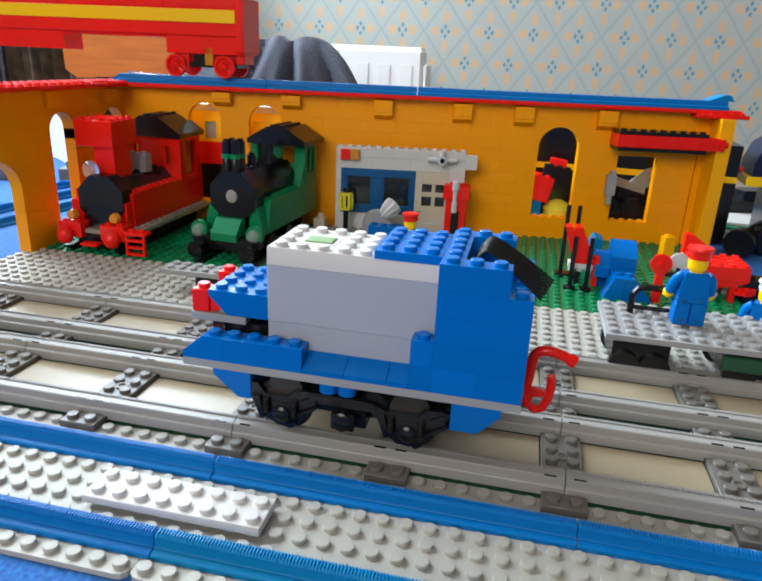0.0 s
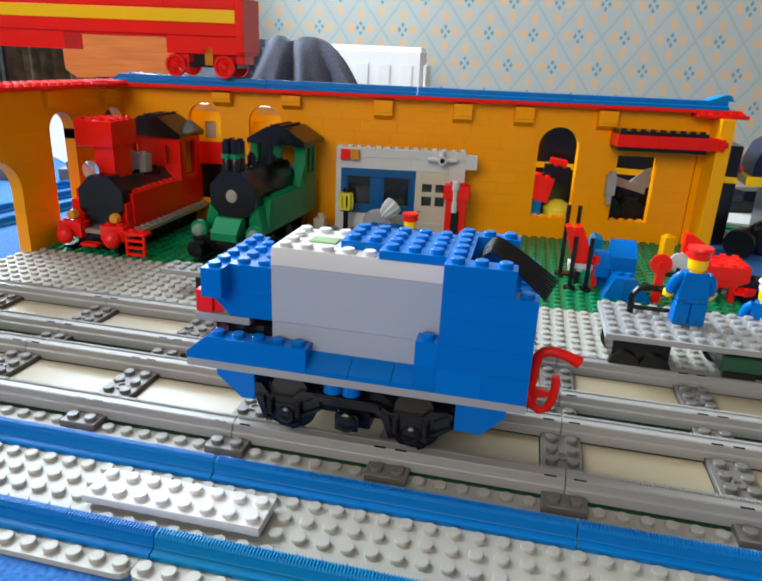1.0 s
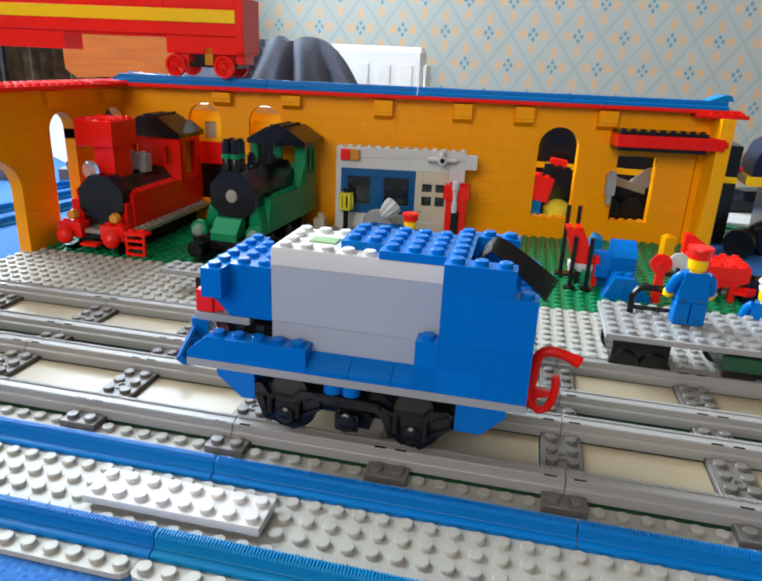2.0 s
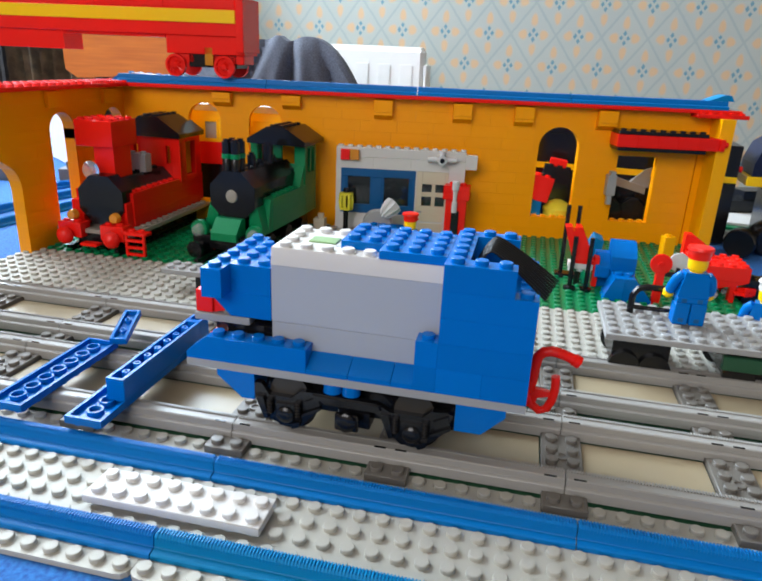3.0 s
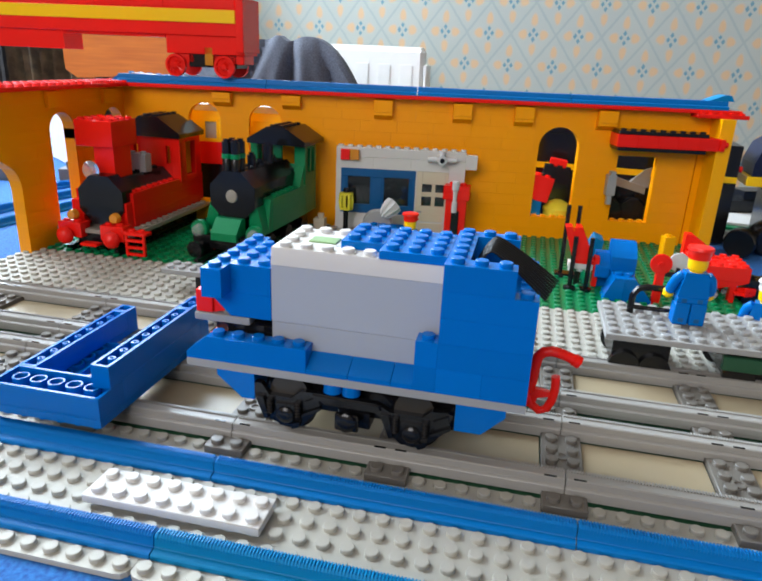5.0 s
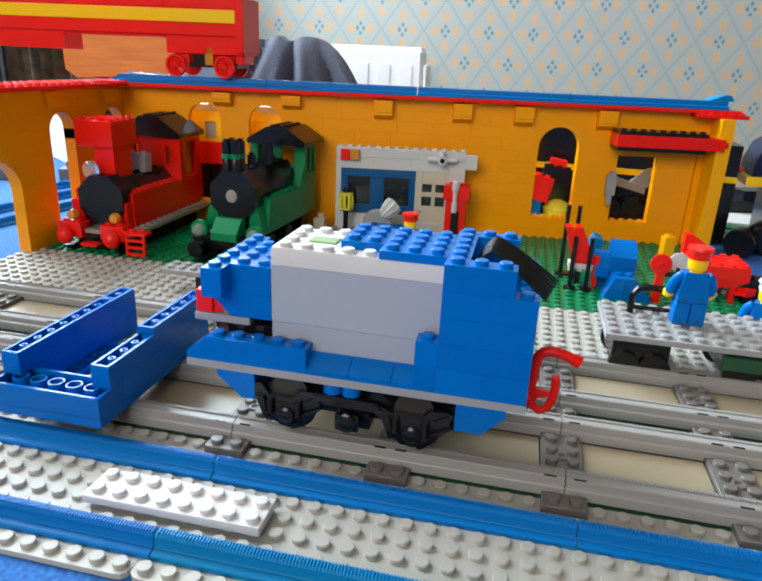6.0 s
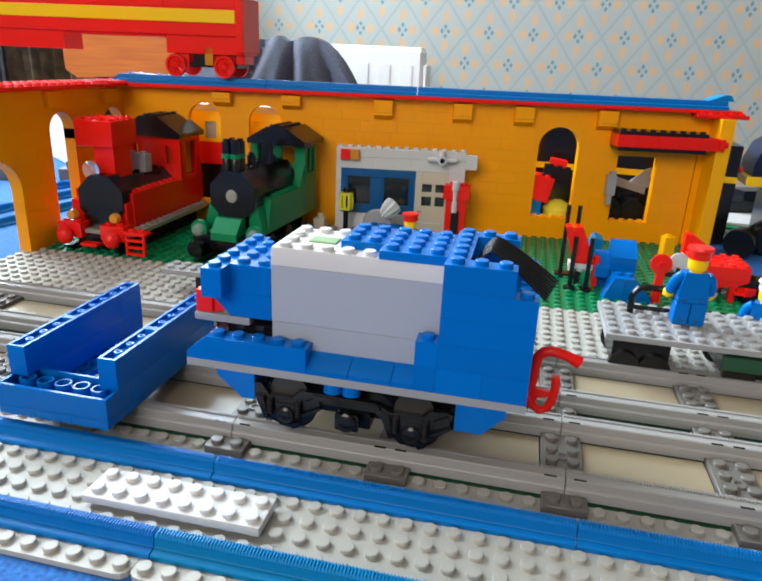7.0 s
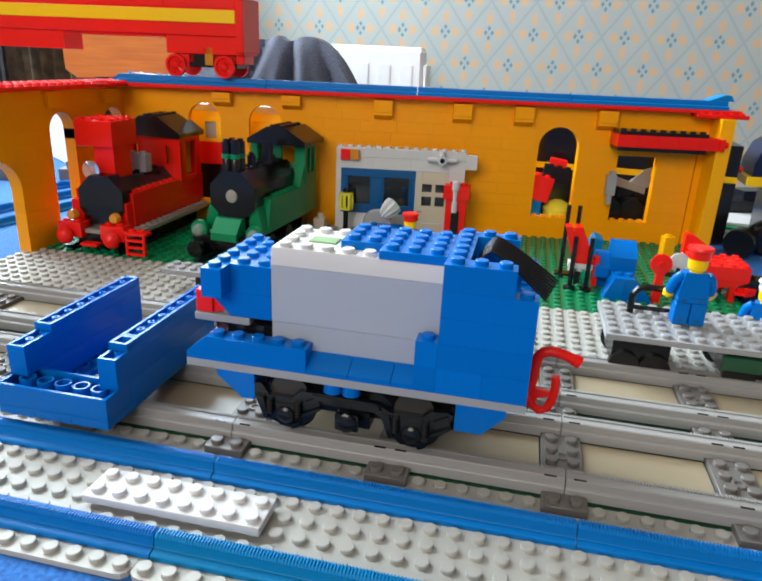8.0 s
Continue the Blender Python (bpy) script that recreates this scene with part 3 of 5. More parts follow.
def blue_engine():
    e = thing("blue_engine", LX, LY, LZ, "blue toy diesel engine being built round a grey battery box", "toy train")
    z = -LZ
    base = (LX, LY, LZ)
    brick(e, 0, 0, 4.1 + z, 16, 6, 0.4, PALE, "chassis_plate", False, "pale grey chassis plate")
    g = 4.5 + z
    for x, n in ((12, 2), (14, 2)):
        brick(e, x, 0, g, n, 6, 1.2, BLUE, studs=False)
    for r in (1, 2):
        brick(e, 12, 0, g + 1.2 * r, 4, 6, 1.2, BLUE, studs=False)
    brick(e, 12, 0, g + 3.6, 4, 1, 1.2, BLUE)
    brick(e, 12, 5, g + 3.6, 4, 1, 1.2, BLUE)
    brick(e, 15, 1, g + 3.6, 1, 4, 0.4, BLUE)
    brick(e, 12, 0, g + 4.8, 3, 1, 1.2, BLUE)
    brick(e, 12, 5, g + 4.8, 3, 1, 1.2, BLUE)
    brick(e, 12, 1, g + 4.8, 1, 4, 1.2, BLUE)
    brick(e, 11, 0, g, 1, 1, 1.2, BLUE, studs=False)
    brick(e, 11, 0, g + 1.2, 1, 1, 1.2, BLUE)
    brick(e, 11, 5, g, 1, 1, 1.2, BLUE, studs=False)
    brick(e, 11, 5, g + 1.2, 1, 1, 1.2, BLUE)
    # battery box with its button and studs
    box = part("battery_box", Shape().box(3.97, 1.0, 6.5 + z, 11.99, 5.0, 9.28 + z, 0.03), BATTERY, e, "battery box, grey darkened for its shaded side")
    # top band in WHITE over the darker body paints the light it catches
    lid = Shape().prism([(1.0, 9.29 + z), (5.0, 9.29 + z), (4.93, 10.05 + z), (4.88, 10.105 + z), (1.12, 10.105 + z), (1.07, 10.05 + z)], "x", 3.97, 11.99)
    for i in range(8):
        for j in range(4):
            if not (i in (1, 2) and j in (1, 2)):
                lid.stud(4.5 + i, 1.5 + j, 10.1 + z, 18)
    part("button", Shape().box(5.3, 2.4, 10.1 + z, 6.65, 3.35, 10.2 + z, 0.04), LIME, box, "pale green push button")
    lid.box(5.1, 2.2, 10.08 + z, 6.85, 3.55, 10.13 + z, 0.01)
    part("battery_lid", lid, WHITE, e, "studded top of the battery box, whitened for stronger light", smooth=True)
    part("battery_base", Shape().box(3.99, 1.012, g, 11.99, 4.96, 6.485 + z, 0.03), BATTERY, e, "lower half of the battery box, grey darkened for shade")
    # running boards
    for y in (0, 5):
        s = wedge([(0.01, g + 0.002), (2, g + 0.002), (2, g + 1.19), (1.05, g + 1.19), (0.01, g + 0.32)], y, y + 1)
        s.stud(1.5, y + 0.5, g + 1.19, 18)
        part("slope_brick", s, BLUE, e, "blue sloped running board end", smooth=False)
        brick(e, 2, y, g, 4, 1, 1.2, BLUE)
        for x, n in ((6, 2), (8, 2), (10, 1)):
            a, b = (y, y + 1) if y == 0 else (y + 1, y)
            part("sloped_tile", Shape().prism([(a, g), (b, g), (b, g + 0.76), (a, g + 0.24)], "x", x + 0.014, x + n - 0.014), BLUE, e, "blue sloped tile on the running board")
    # nose, set back over a dark recess
    part("recess", Shape().box(1.6, 1.2, g, 3.95, 4.8, 6.1 + z), BLACK, e, "black recessed block under the nose")
    s = Shape().box(0.0, 1, 6.08 + z, 2.85, 5, 6.46 + z)
    part("nose_plate", s, PALE, e, "pale grey plate under the nose")
    for y in (1.1, 3.9):
        s = Shape().box(0.05, y, 6.47 + z, 0.92, y + 0.95, 7.6 + z).stud(0.5, y + 0.47, 7.6 + z)
        s.prism([(0.92, 6.47 + z), (1.45, 6.6 + z), (1.45, 7.1 + z), (0.92, 7.5 + z)], "y", y + 0.15, y + 0.8)
        part("lamp_brick", s, RED, e, "red brick beside the nose", smooth=True)
        s = Shape().turned([(0.24, 0), (0.3, 0.15), (0.2, 0.3)], (1.5, y + 0.45, 6.47 + z), n=12)
        part("nose_knob", s, PALE, e, "pale grey round knob", smooth=True)
    part("red_tail", Shape().box(0.5, 1.3, 4.9 + z, 1.2, 4.7, 5.25 + z), RED, e, "red bar across the front end")
    part("front_support", Shape().box(0.6, 2.0, g, 1.6, 4.0, 6.08 + z), BLACK, e)
    s = wedge([(1.9, 6.5 + z), (3.95, 6.5 + z), (3.95, 7.69 + z), (0.97, 7.69 + z), (0.97, 7.4 + z)], 1, 5)
    for i in range(3):
        for j in range(4):
            s.stud(1.47 + i, 1.5 + j, 7.69 + z, 16)
    part("nose_slope", s, BLUE, e, "blue inverted slope nose bricks")
    for k, (y, n) in enumerate(((1, 2), (3, 2))):
        b = brick(e, 0, 0, 0, 2, 2, 1.4, BLUE)
        arrives(b, base, 0.47, at(1.95, y, 7.7 + z), k)
    b = brick(e, 0, 0, 0, 1, 6, 1.4, BLUE)
    arrives(b, base, 0.77, at(0.95, 0, 7.7 + z), 2)
    # plates on top of the battery box
    brick(e, 9, 1, 10.1 + z, 3, 4, 0.4, BLUE, "plate")
    b = brick(e, 0, 0, 0, 2, 3, 0.4, BLUE, "plate")
    arrives(b, base, 0.17, at(7, 2, 10.1 + z), 3)
    # ribbon cable
    for k in range(9):
        w = k / 8 - 0.5
        path = []
        for i in range(25):
            t = i / 24
            x = 13.05 + 3.55 * t ** 1.1 + 0.5 * w * t
            rise = 1.35 * math.sin(min(1.0, t / 0.3) * math.pi / 2) - 2.65 * max(0.0, t - 0.24) ** 1.25
            path.append((x, 3.3 + (2.2 - 1.0 * t) * w - 0.35 * t, 9.4 + z + rise + 0.55 * w * t))
        part("cable", Shape().tube(path, 0.06, 6), RUBBER, e, "black ribbon cable strand", smooth=True)
    # skirts
    part("skirt", wedge([(1.5, 4.09 + z), (3.4, 4.09 + z), (3.4, 2.7 + z), (2.75, 2.7 + z), (1.5, 3.75 + z)], 0.1, 5.9), BLUE, e, "blue skirt ahead of the bogie")
    part("skirt", wedge([(13.0, 4.09 + z), (15.2, 4.09 + z), (15.2, 3.7 + z), (14.2, 2.7 + z), (13.0, 2.7 + z)], 0.1, 5.9), BLUE, e, "blue skirt behind the bogie")
    # motor bogie
    bogie_side(e, 0.15, False)
    bogie_side(e, 5.5, True)
    part("motor_block", Shape().box(3.6, 1.2, 2.0 + z, 12.9, 4.8, 4.08 + z), BLACK, e, "black motor block")
    part("gearbox", Shape().box(7.4, 0.6, 1.7 + z, 9.0, 5.4, 2.6 + z), BLACK, e)
    for x in (5.0, 11.1):
        part("motor_drum", Shape().turned([(0.3, 0), (0.95, 0.02), (0.95, 0.7), (0.3, 0.72)], (x, 0.48, 3.15 + z), "y", 20), BRASS, e, "dull brass-coloured motor drum", smooth=True)
        for y, d in ((0.55, 1), (5.45, -1)):
            s = Shape().turned([(0.25, 0), (1.12, 0.02 * d), (1.12, 0.3 * d), (1.3, 0.34 * d), (1.3, 0.42 * d), (0.3, 0.44 * d)], (x, y, 1.17), "y", 26)
            part("wheel", s, BLACK, e, "black flanged wheel", smooth=True)
    for x in (7.2, 8.1):
        part("peg", Shape().turned([(0.45, -0.5), (0.42, 0)], (x, 0.45, 4.1 + z), n=16), BLUE, e, "blue round peg under the chassis", smooth=True)
    # red coupling hook and hose at the rear
    hose = [(15.9, 3, 3.7), (16.2, 3, 3.85), (16.28, 3, 4.4), (16.33, 3, 5.2), (16.42, 3, 5.62), (16.62, 3, 5.84), (16.95, 3, 5.93), (17.35, 3, 5.88), (17.8, 3, 5.74), (18.1, 3, 5.6)]
    pipe = part("hose", Shape().tube([(a, b, c + z) for a, b, c in hose], 0.25, 14), RED, e, "red curved hose", smooth=True)
    part("hose_end", Shape().tube([(18.0, 3, 5.66 + z), (18.28, 3, 5.52 + z)], 0.3, 14), RED, pipe, "", smooth=True)
    hook = [(16.05, 3, 3.7), (16.3, 3, 3.1), (16.75, 3, 2.78), (17.1, 3, 2.95), (17.28, 3, 3.4), (17.36, 3, 4.0), (17.34, 3, 4.45), (17.3, 3, 4.68)]
    part("hook", Shape().tube([(a, b, c + z) for a, b, c in hook], 0.21, 12), RED, e, "red coupling hook", smooth=True)
    part("hook_web", Shape().prism([(15.95, 3.95 + z), (16.15, 3.0 + z), (16.45, 2.9 + z), (16.6, 3.5 + z), (17.2, 3.65 + z), (17.2, 3.85 + z), (16.55, 3.95 + z)], "y", 2.85, 3.15), RED, e)
    part("hook_shank", Shape().box(15.6, 2.5, 3.3 + z, 16.15, 3.5, 3.95 + z, 0.08), RED, e)
    return e


ENGINE = blue_engine()


# ---------------------------------------------------------------- the upturned body shell
HX, HY, HZ = -16.1, 6.3, 1.17


def body_shell():
    h = thing("body_shell", HX, HY, HZ, "blue toy train body being built upside down across the tracks", "toy train body")
    base = (HX, HY, HZ)
    slot = 4

    def piece(nx, ny, ht, t, m, between=(), name="brick"):
        nonlocal slot
        ob = part(name, upturned_mesh(nx, ny, ht, BLUE), BLUE, h)
        arrives(ob, base, t, m, slot, between)
        slot += 1
    # floor pieces
    piece(1, 3, 0.4, 1.16, at(5, 8, 0), ((1.16, at(5.25, 7.3, 0.3, 20, 13)), (1.46, at(5.75, 7.3, 0.3, 22, 18, 42)), (2.06, at(5, 8, 0))), "plate")
    piece(1, 1, 1.2, 1.46, at(5, 10, 0.4), ((1.46, at(5.25, 10.3, 0.4, 12, 0)), (2.06, at(5, 10, 0.4))))
    piece(2, 8, 0.4, 2.26, at(4, 0, 0), (), "plate")
    piece(1, 8, 1.2, 2.42, at(5, 2, 0.4))
    piece(2, 8, 0.4, 2.56, at(0, 0, 0), ((2.56, at(-0.55, 0.2, 0)), (3.46, at(0, 0, 0))), "plate")
    piece(1, 3, 0.4, 2.72, at(0, 8, 0), ((2.72, at(1.25, 7.7, 0.42, 14, 14)), (3.16, at(0, 8, 0))), "plate")
    piece(1, 1, 1.2, 3.16, at(0, 10, 0.4), ((3.16, at(0.05, 10.0, 0.45, -12, 0)), (3.46, at(0, 10, 0.4))))
    piece(1, 8, 1.2, 3.46, at(0, 2, 0.4))
    piece(2, 4, 0.4, 3.76, at(2, 0, 0), (), "plate")
    piece(6, 2, 1.2, 4.16, at(0, 0, 0.4))
    piece(1, 2, 1.2, 4.46, at(5, 9, 1.6))
    piece(1, 8, 1.2, 4.82, at(5, 1, 1.6))
    piece(1, 8, 1.2, 5.22, at(0, 1, 1.6))
    piece(1, 2, 1.2, 5.52, at(0, 9, 1.6))
    piece(1, 6, 0.4, 5.86, at(5, 5, 2.8), (), "plate")
    piece(1, 6, 0.4, 6.16, at(0, 5, 2.8), (), "plate")
    piece(1, 4, 0.4, 6.56, at(5, 1, 2.8), (), "plate")
    piece(1, 4, 0.4, 6.86, at(0, 1, 2.8), (), "plate")
    piece(1, 8, 0.4, 7.16, at(5, 3, 3.2), (), "plate")
    piece(1, 8, 0.4, 7.56, at(0, 3, 3.2), (), "plate")
    piece(1, 1, 0.4, 7.86, at(5, 2, 3.2), (), "plate")
    return h


SHELL = body_shell()


# ---------------------------------------------------------------- steam engines in the shed
def octagon(r, cx, cz, flat=0.4142):
    k = r * flat
    return [(cx - k, cz - r), (cx + k, cz - r), (cx + r, cz - k), (cx + r, cz + k), (cx + k, cz + r), (cx - k, cz + r), (cx - r, cz + k), (cx - r, cz - k)]


def gable_roof(e, y0, y1, half, z0, z1, flat, mat, studs=True):
    """A roof of sloped bricks with a studded ridge along y."""
    o = [(-half, z0), (half, z0), (half, z0 + 0.45), (flat, z1), (-flat, z1), (-half, z0 + 0.45)]
    s = Shape().prism(o, "y", y0, y1)
    j = y0 + 0.5
    while j < y1:
        for x in ((-0.5, 0.5) if flat > 0.7 else (0.0,)):
            s.stud(x, j, z1, 10)
        j += 1
    return part("roof", s, mat, e, "black studded gable roof")


def red_steam_engine():
    e = thing("red_steam_engine", -30.5, 34.0, 0, "red toy steam engine with a black boiler and grey footplate", "toy train")
    s = Shape().box(-4, 0.6, 1.7, 4, 16.5, 2.1)
    for x in (3.45, 2.45, -3.5):
        for j in range(15):
            s.stud(x, 1.2 + j, 2.1, 10)
    part("footplate", s, DULL, e, "brownish grey studded footplate", smooth=True)
    part("frame", Shape().box(-2, 0.8, 0.5, 2, 16, 1.7), BLACK, e)
    for y in (3, 7, 12, 15):
        for x in (-2.2, 2.2):
            part("wheel", Shape().turned([(0.2, -0.2), (1.0, -0.2), (1.0, 0.2), (0.2, 0.2)], (x, y, 1.0), "x", 18), BLACK, e, smooth=True)
    part("smokebox", Shape().prism(octagon(2.3, 0.4, 4.75), "y", 1.4, 3.0), BLACK, e, "black octagonal smokebox")
    b = Shape().prism(octagon(2.05, 0.3, 4.5), "y", 3.0, 11.5)
    for j in range(7):
        for x in (-0.5, 0.5):
            b.stud(x, 4.6 + j, 6.55, 10)
    part("boiler", b, BLACK, e, "black boiler with a studded top")
    for d in (-1, 1):
        a, b = sorted((2.0 * d, 3.05 * d))
        for r, (ya, yb) in enumerate(((2.6, 16.2), (2.6, 16.2), (2.6, 16.2))):
            yy, n = ya, 0
            while yy < yb - 0.1:
                ln = min((2.0 if r == 1 and n == 0 else 4.0), yb - yy)
                part("tank_brick", Shape().box(a, yy + 0.004, 2.104 + 1.1 * r, b, yy + ln - 0.004, 3.2 + 1.1 * r, 0.012), RED, e)
                yy, n = yy + ln, n + 1
        for j in range(8):
            part("tank_stud", Shape().stud(2.52 * d, 3.3 + j, 5.4, 10), RED, e)
        part("side_step", Shape().box(2.3 * d - 0.6, 1.6, 2.1, 2.3 * d + 0.6, 2.59, 4.6), RED, e)
        part("buffer_block", Shape().box(2.2 * d - 1.2, 0.0, 1.35, 2.2 * d + 1.2, 1.4, 2.75).stud(2.2 * d - 0.6, 0.6, 2.75).stud(2.2 * d + 0.5, 0.6, 2.75), RED, e)
        s = Shape().turned([(0.05, -0.85), (0.5, -0.75), (0.78, -0.45), (0.82, -0.15), (0.6, 0.1), (0.35, 0.3), (0.35, 0.8)], (2.4 * d, -0.2, 1.6), "y", 20)
        part("buffer", s, RED, e, "round red buffer", smooth=True)
        part("lamp", Shape().turned([(0.1, -0.35), (0.4, -0.3), (0.5, 0), (0.5, 0.25)], (2.2 * d, 0.7, 3.35), "y", 16), CLEARORANGE, e, "clear orange lamp", smooth=True)
    part("coupling", Shape().box(-0.9, -0.6, 0.75, 0.9, 0.4, 1.05, 0.1), RED, e)
    # chimney with its broad top
    part("chimney", Shape().box(-1.2, 3.3, 6.3, 0.9, 6.1, 9.45), RED, e, "square red chimney")
    s = Shape().box(-2.6, 2.7, 9.46, 1.3, 6.7, 11.85)
    for i in range(4):
        for j in range(4):
            s.stud(i - 2.15, 3.2 + j, 11.85, 10)
    part("chimney_top", s, RED, e, "broad red chimney top of bricks", smooth=True)
    part("headlamp", Shape().turned([(0.1, -0.5), (0.75, -0.45), (0.9, -0.2), (0.6, 0.1), (0.3, 0.5)], (-1.0, 2.55, 7.3), "y", 20), CLEAR, e, "large clear headlamp", smooth=True)
    s = Shape()
    for x in (-0.6, 0.6):
        s.turned([(0.3, 0), (0.3, 0.2)], (x + 0.4, 8.0, 8.3), n=12)
    part("dome", s.box(-0.7, 7.5, 6.5, 1.5, 8.6, 8.3), PALE, e, "pale grey dome block", smooth=True)
    # cab with window openings
    for d in (-1, 1):
        for y0, y1, z0, z1 in ((11.5, 12.6, 5.0, 9.6), (14.6, 15.8, 5.0, 9.6), (12.6, 14.6, 5.0, 5.6), (12.6, 14.6, 9.1, 9.6)):
            x = 2.9 * d
            part("cab_side", Shape().box(x - 0.3, y0, z0, x + 0.3, y1, z1), RED, e)
    for x0, x1 in ((-3.2, -2.2), (-1.5, 1.5), (2.2, 3.2)):
        part("cab_front", Shape().box(x0, 11.3, 5.0, x1, 11.8, 9.6), RED, e)
    for x0, x1 in ((-2.2, -1.5), (1.5, 2.2)):
        part("cab_front", Shape().box(x0, 11.3, 5.0, x1, 11.8, 6.9).box(x0, 11.32, 8.7, x1, 11.78, 9.6), RED, e)
        part("window_frame", Shape().box(x0 - 0.05, 11.2, 6.8, x0 + 0.12, 11.32, 8.8).box(x1 - 0.12, 11.2, 6.8, x1 + 0.05, 11.32, 8.8), RED, e)
    gable_roof(e, 10.9, 16.2, 3.5, 9.6, 11.7, 1.0, BLACK)
    # ladder
    lad = part("ladder", Shape().box(3.6, -0.15, 0.1, 3.85, 0.15, 2.1).box(5.35, -0.15, 0.1, 5.6, 0.15, 2.1), RED, e, "red ladder at the footplate")
    for z in (0.2, 0.85, 1.5, 2.1):
        part("rung", Shape().box(3.6, -0.18, z, 5.6, 0.2, z + 0.25), RED, lad)
    part("ladder_top", Shape().box(3.2, 0.0, 2.1, 5.7, 1.0, 2.4).stud(4.0, 0.5, 2.4, 10).stud(5.0, 0.5, 2.4, 10), RED, e)


red_steam_engine()


def green_steam_engine():
    e = thing("green_steam_engine", -17.9, 36.0, 0, "green toy steam engine with a black boiler and funnel", "toy train", rz=-3.5)
    part("frame", Shape().box(-2, 0.4, 0.9, 2, 14.5, 2.4), BLACK, e)
    for y in (0.6, 4, 8, 12):
        for x in (-2.5, 2.5):
            part("wheel", Shape().turned([(0.2, -0.25), (0.95, -0.25), (0.95, 0.25), (0.2, 0.25)], (x, y, 1.0), "x", 18), BLACK, e, smooth=True)
    for d in (-1, 1):
        part("buffer", Shape().turned([(0.1, -1.3), (0.75, -1.2), (0.75, -0.9), (0.35, -0.8), (0.35, 0)], (2.6 * d, 0.0, 1.1), "y", 18), BLACK, e, "round black buffer", smooth=True)
        part("lamp_bracket", Shape().turned([(0.85, 0.1), (0.9, 0.5), (0.6, 0.9)], (2.8 * d, 0.0, 2.7), "y", 16), GREEN, e, smooth=True)
        part("lamp", Shape().turned([(0.1, -0.4), (0.5, -0.3), (0.62, 0.12)], (2.8 * d, 0.0, 2.65), "y", 18), CLEAR, e, "clear round headlamp", smooth=True)
        o = [(1.6 * d, 2.4), (3.1 * d, 2.4), (2.6 * d, 4.3), (2.2 * d, 5.6), (1.6 * d, 5.6)]
        part("smokebox_saddle", Shape().prism(o, "y", 1.6, 3.4), GREEN, e, "green sloped saddle")
        o = [(1.9 * d, 2.4), (3.1 * d, 2.4), (3.1 * d, 5.5), (1.9 * d, 5.5)]
        s = Shape().prism(o, "y", 3.4, 11.5)
        for j in range(5):
            s.stud(2.5 * d, 5.0 + j, 5.5, 10)
        part("side_tank", s, GREEN, e, "green side tank with studs")
        part("tank_slope", Shape().prism([(2.6, 2.4), (3.4, 2.4), (3.4, 5.49), (3.2, 5.49)], "x", 2.0 * d - 0.1, 2.0 * d + 1.05 * d), GREEN, e)
        for y0, y1, z0, z1 in ((11.5, 14.4, 2.4, 6.7), (11.5, 12.0, 6.7, 9.5), (12.7, 13.0, 6.7, 9.5), (13.8, 14.4, 6.7, 9.5), (11.5, 14.4, 9.2, 9.6)):
            part("cab_side", Shape().box(2.8 * d - 0.3, y0, z0, 2.8 * d + 0.3, y1, z1), GREEN, e)
        part("cab_slope", Shape().prism([(10.2, 5.5), (11.5, 5.5), (11.5, 7.4), (11.2, 7.4)], "x", 2.0 * d, 3.0 * d), GREEN, e)
    part("front_slope", Shape().prism([(-0.4, 2.0), (1.4, 2.0), (1.4, 3.9), (0.7, 3.9), (-0.4, 2.7)], "x", -1.3, 1.3), GREEN, e, "green sloped front block")
    part("buffer_beam", Shape().box(-3.4, 0.0, 1.5, 3.4, 0.8, 2.3), BLACK, e)
    part("smokebox", Shape().prism(octagon(2.25, 0.15, 5.87), "y", 1.2, 3.0), BLACK, e, "black octagonal smokebox")
    part("smokebox_door", Shape().turned([(0.6, 0), (0.55, -0.12), (0.2, -0.2)], (0.1, 1.2, 5.87), "y", 18), DULL, e, "small grey smokebox door", smooth=True)
    b = Shape().prism(octagon(2.05, 0.1, 5.95), "y", 3.0, 11.6)
    for j in range(8):
        for x in (-0.5, 0.5):
            b.stud(x + 0.1, 3.6 + j, 8.0, 10)
    part("boiler", b, BLACK, e, "black boiler with a studded top")
    for x in (-0.62, 0.22):
        for y in (1.9, 2.9):
            s = Shape().turned([(0.43, 0), (0.43, 1.2), (0.4, 1.25)], (x, y, 7.95), n=16)
            f = part("funnel", s, BLACK, e, "black round funnel tube", smooth=True)
            part("funnel_band", Shape().turned([(0.46, 1.25), (0.46, 1.68)], (x, y, 7.95), n=16), GREEN, f, "green band", smooth=True)
            part("funnel_top", Shape().turned([(0.43, 1.68), (0.43, 2.75), (0.28, 2.78), (0.28, 2.98)], (x, y, 7.95), n=16), BLACK, f, smooth=True)
    for x, y, h, r in ((0.3, 4.9, 1.2, 0.42), (0.4, 8.2, 1.75, 0.55), (0.3, 6.5, 0.4, 0.42), (0.3, 9.6, 0.4, 0.42)):
        part("dome", Shape().turned([(r, 0), (r, h), (r * 0.6, h + 0.03), (r * 0.6, h + 0.25)], (x, y, 8.0), n=16), BLACK, e, "black dome", smooth=True)
    for x0, x1 in ((-3.1, -2.3), (-0.75, 0.45), (1.9, 3.1)):
        part("cab_front", Shape().box(x0, 11.3, 5.6, x1, 11.7, 9.6), GREEN, e)
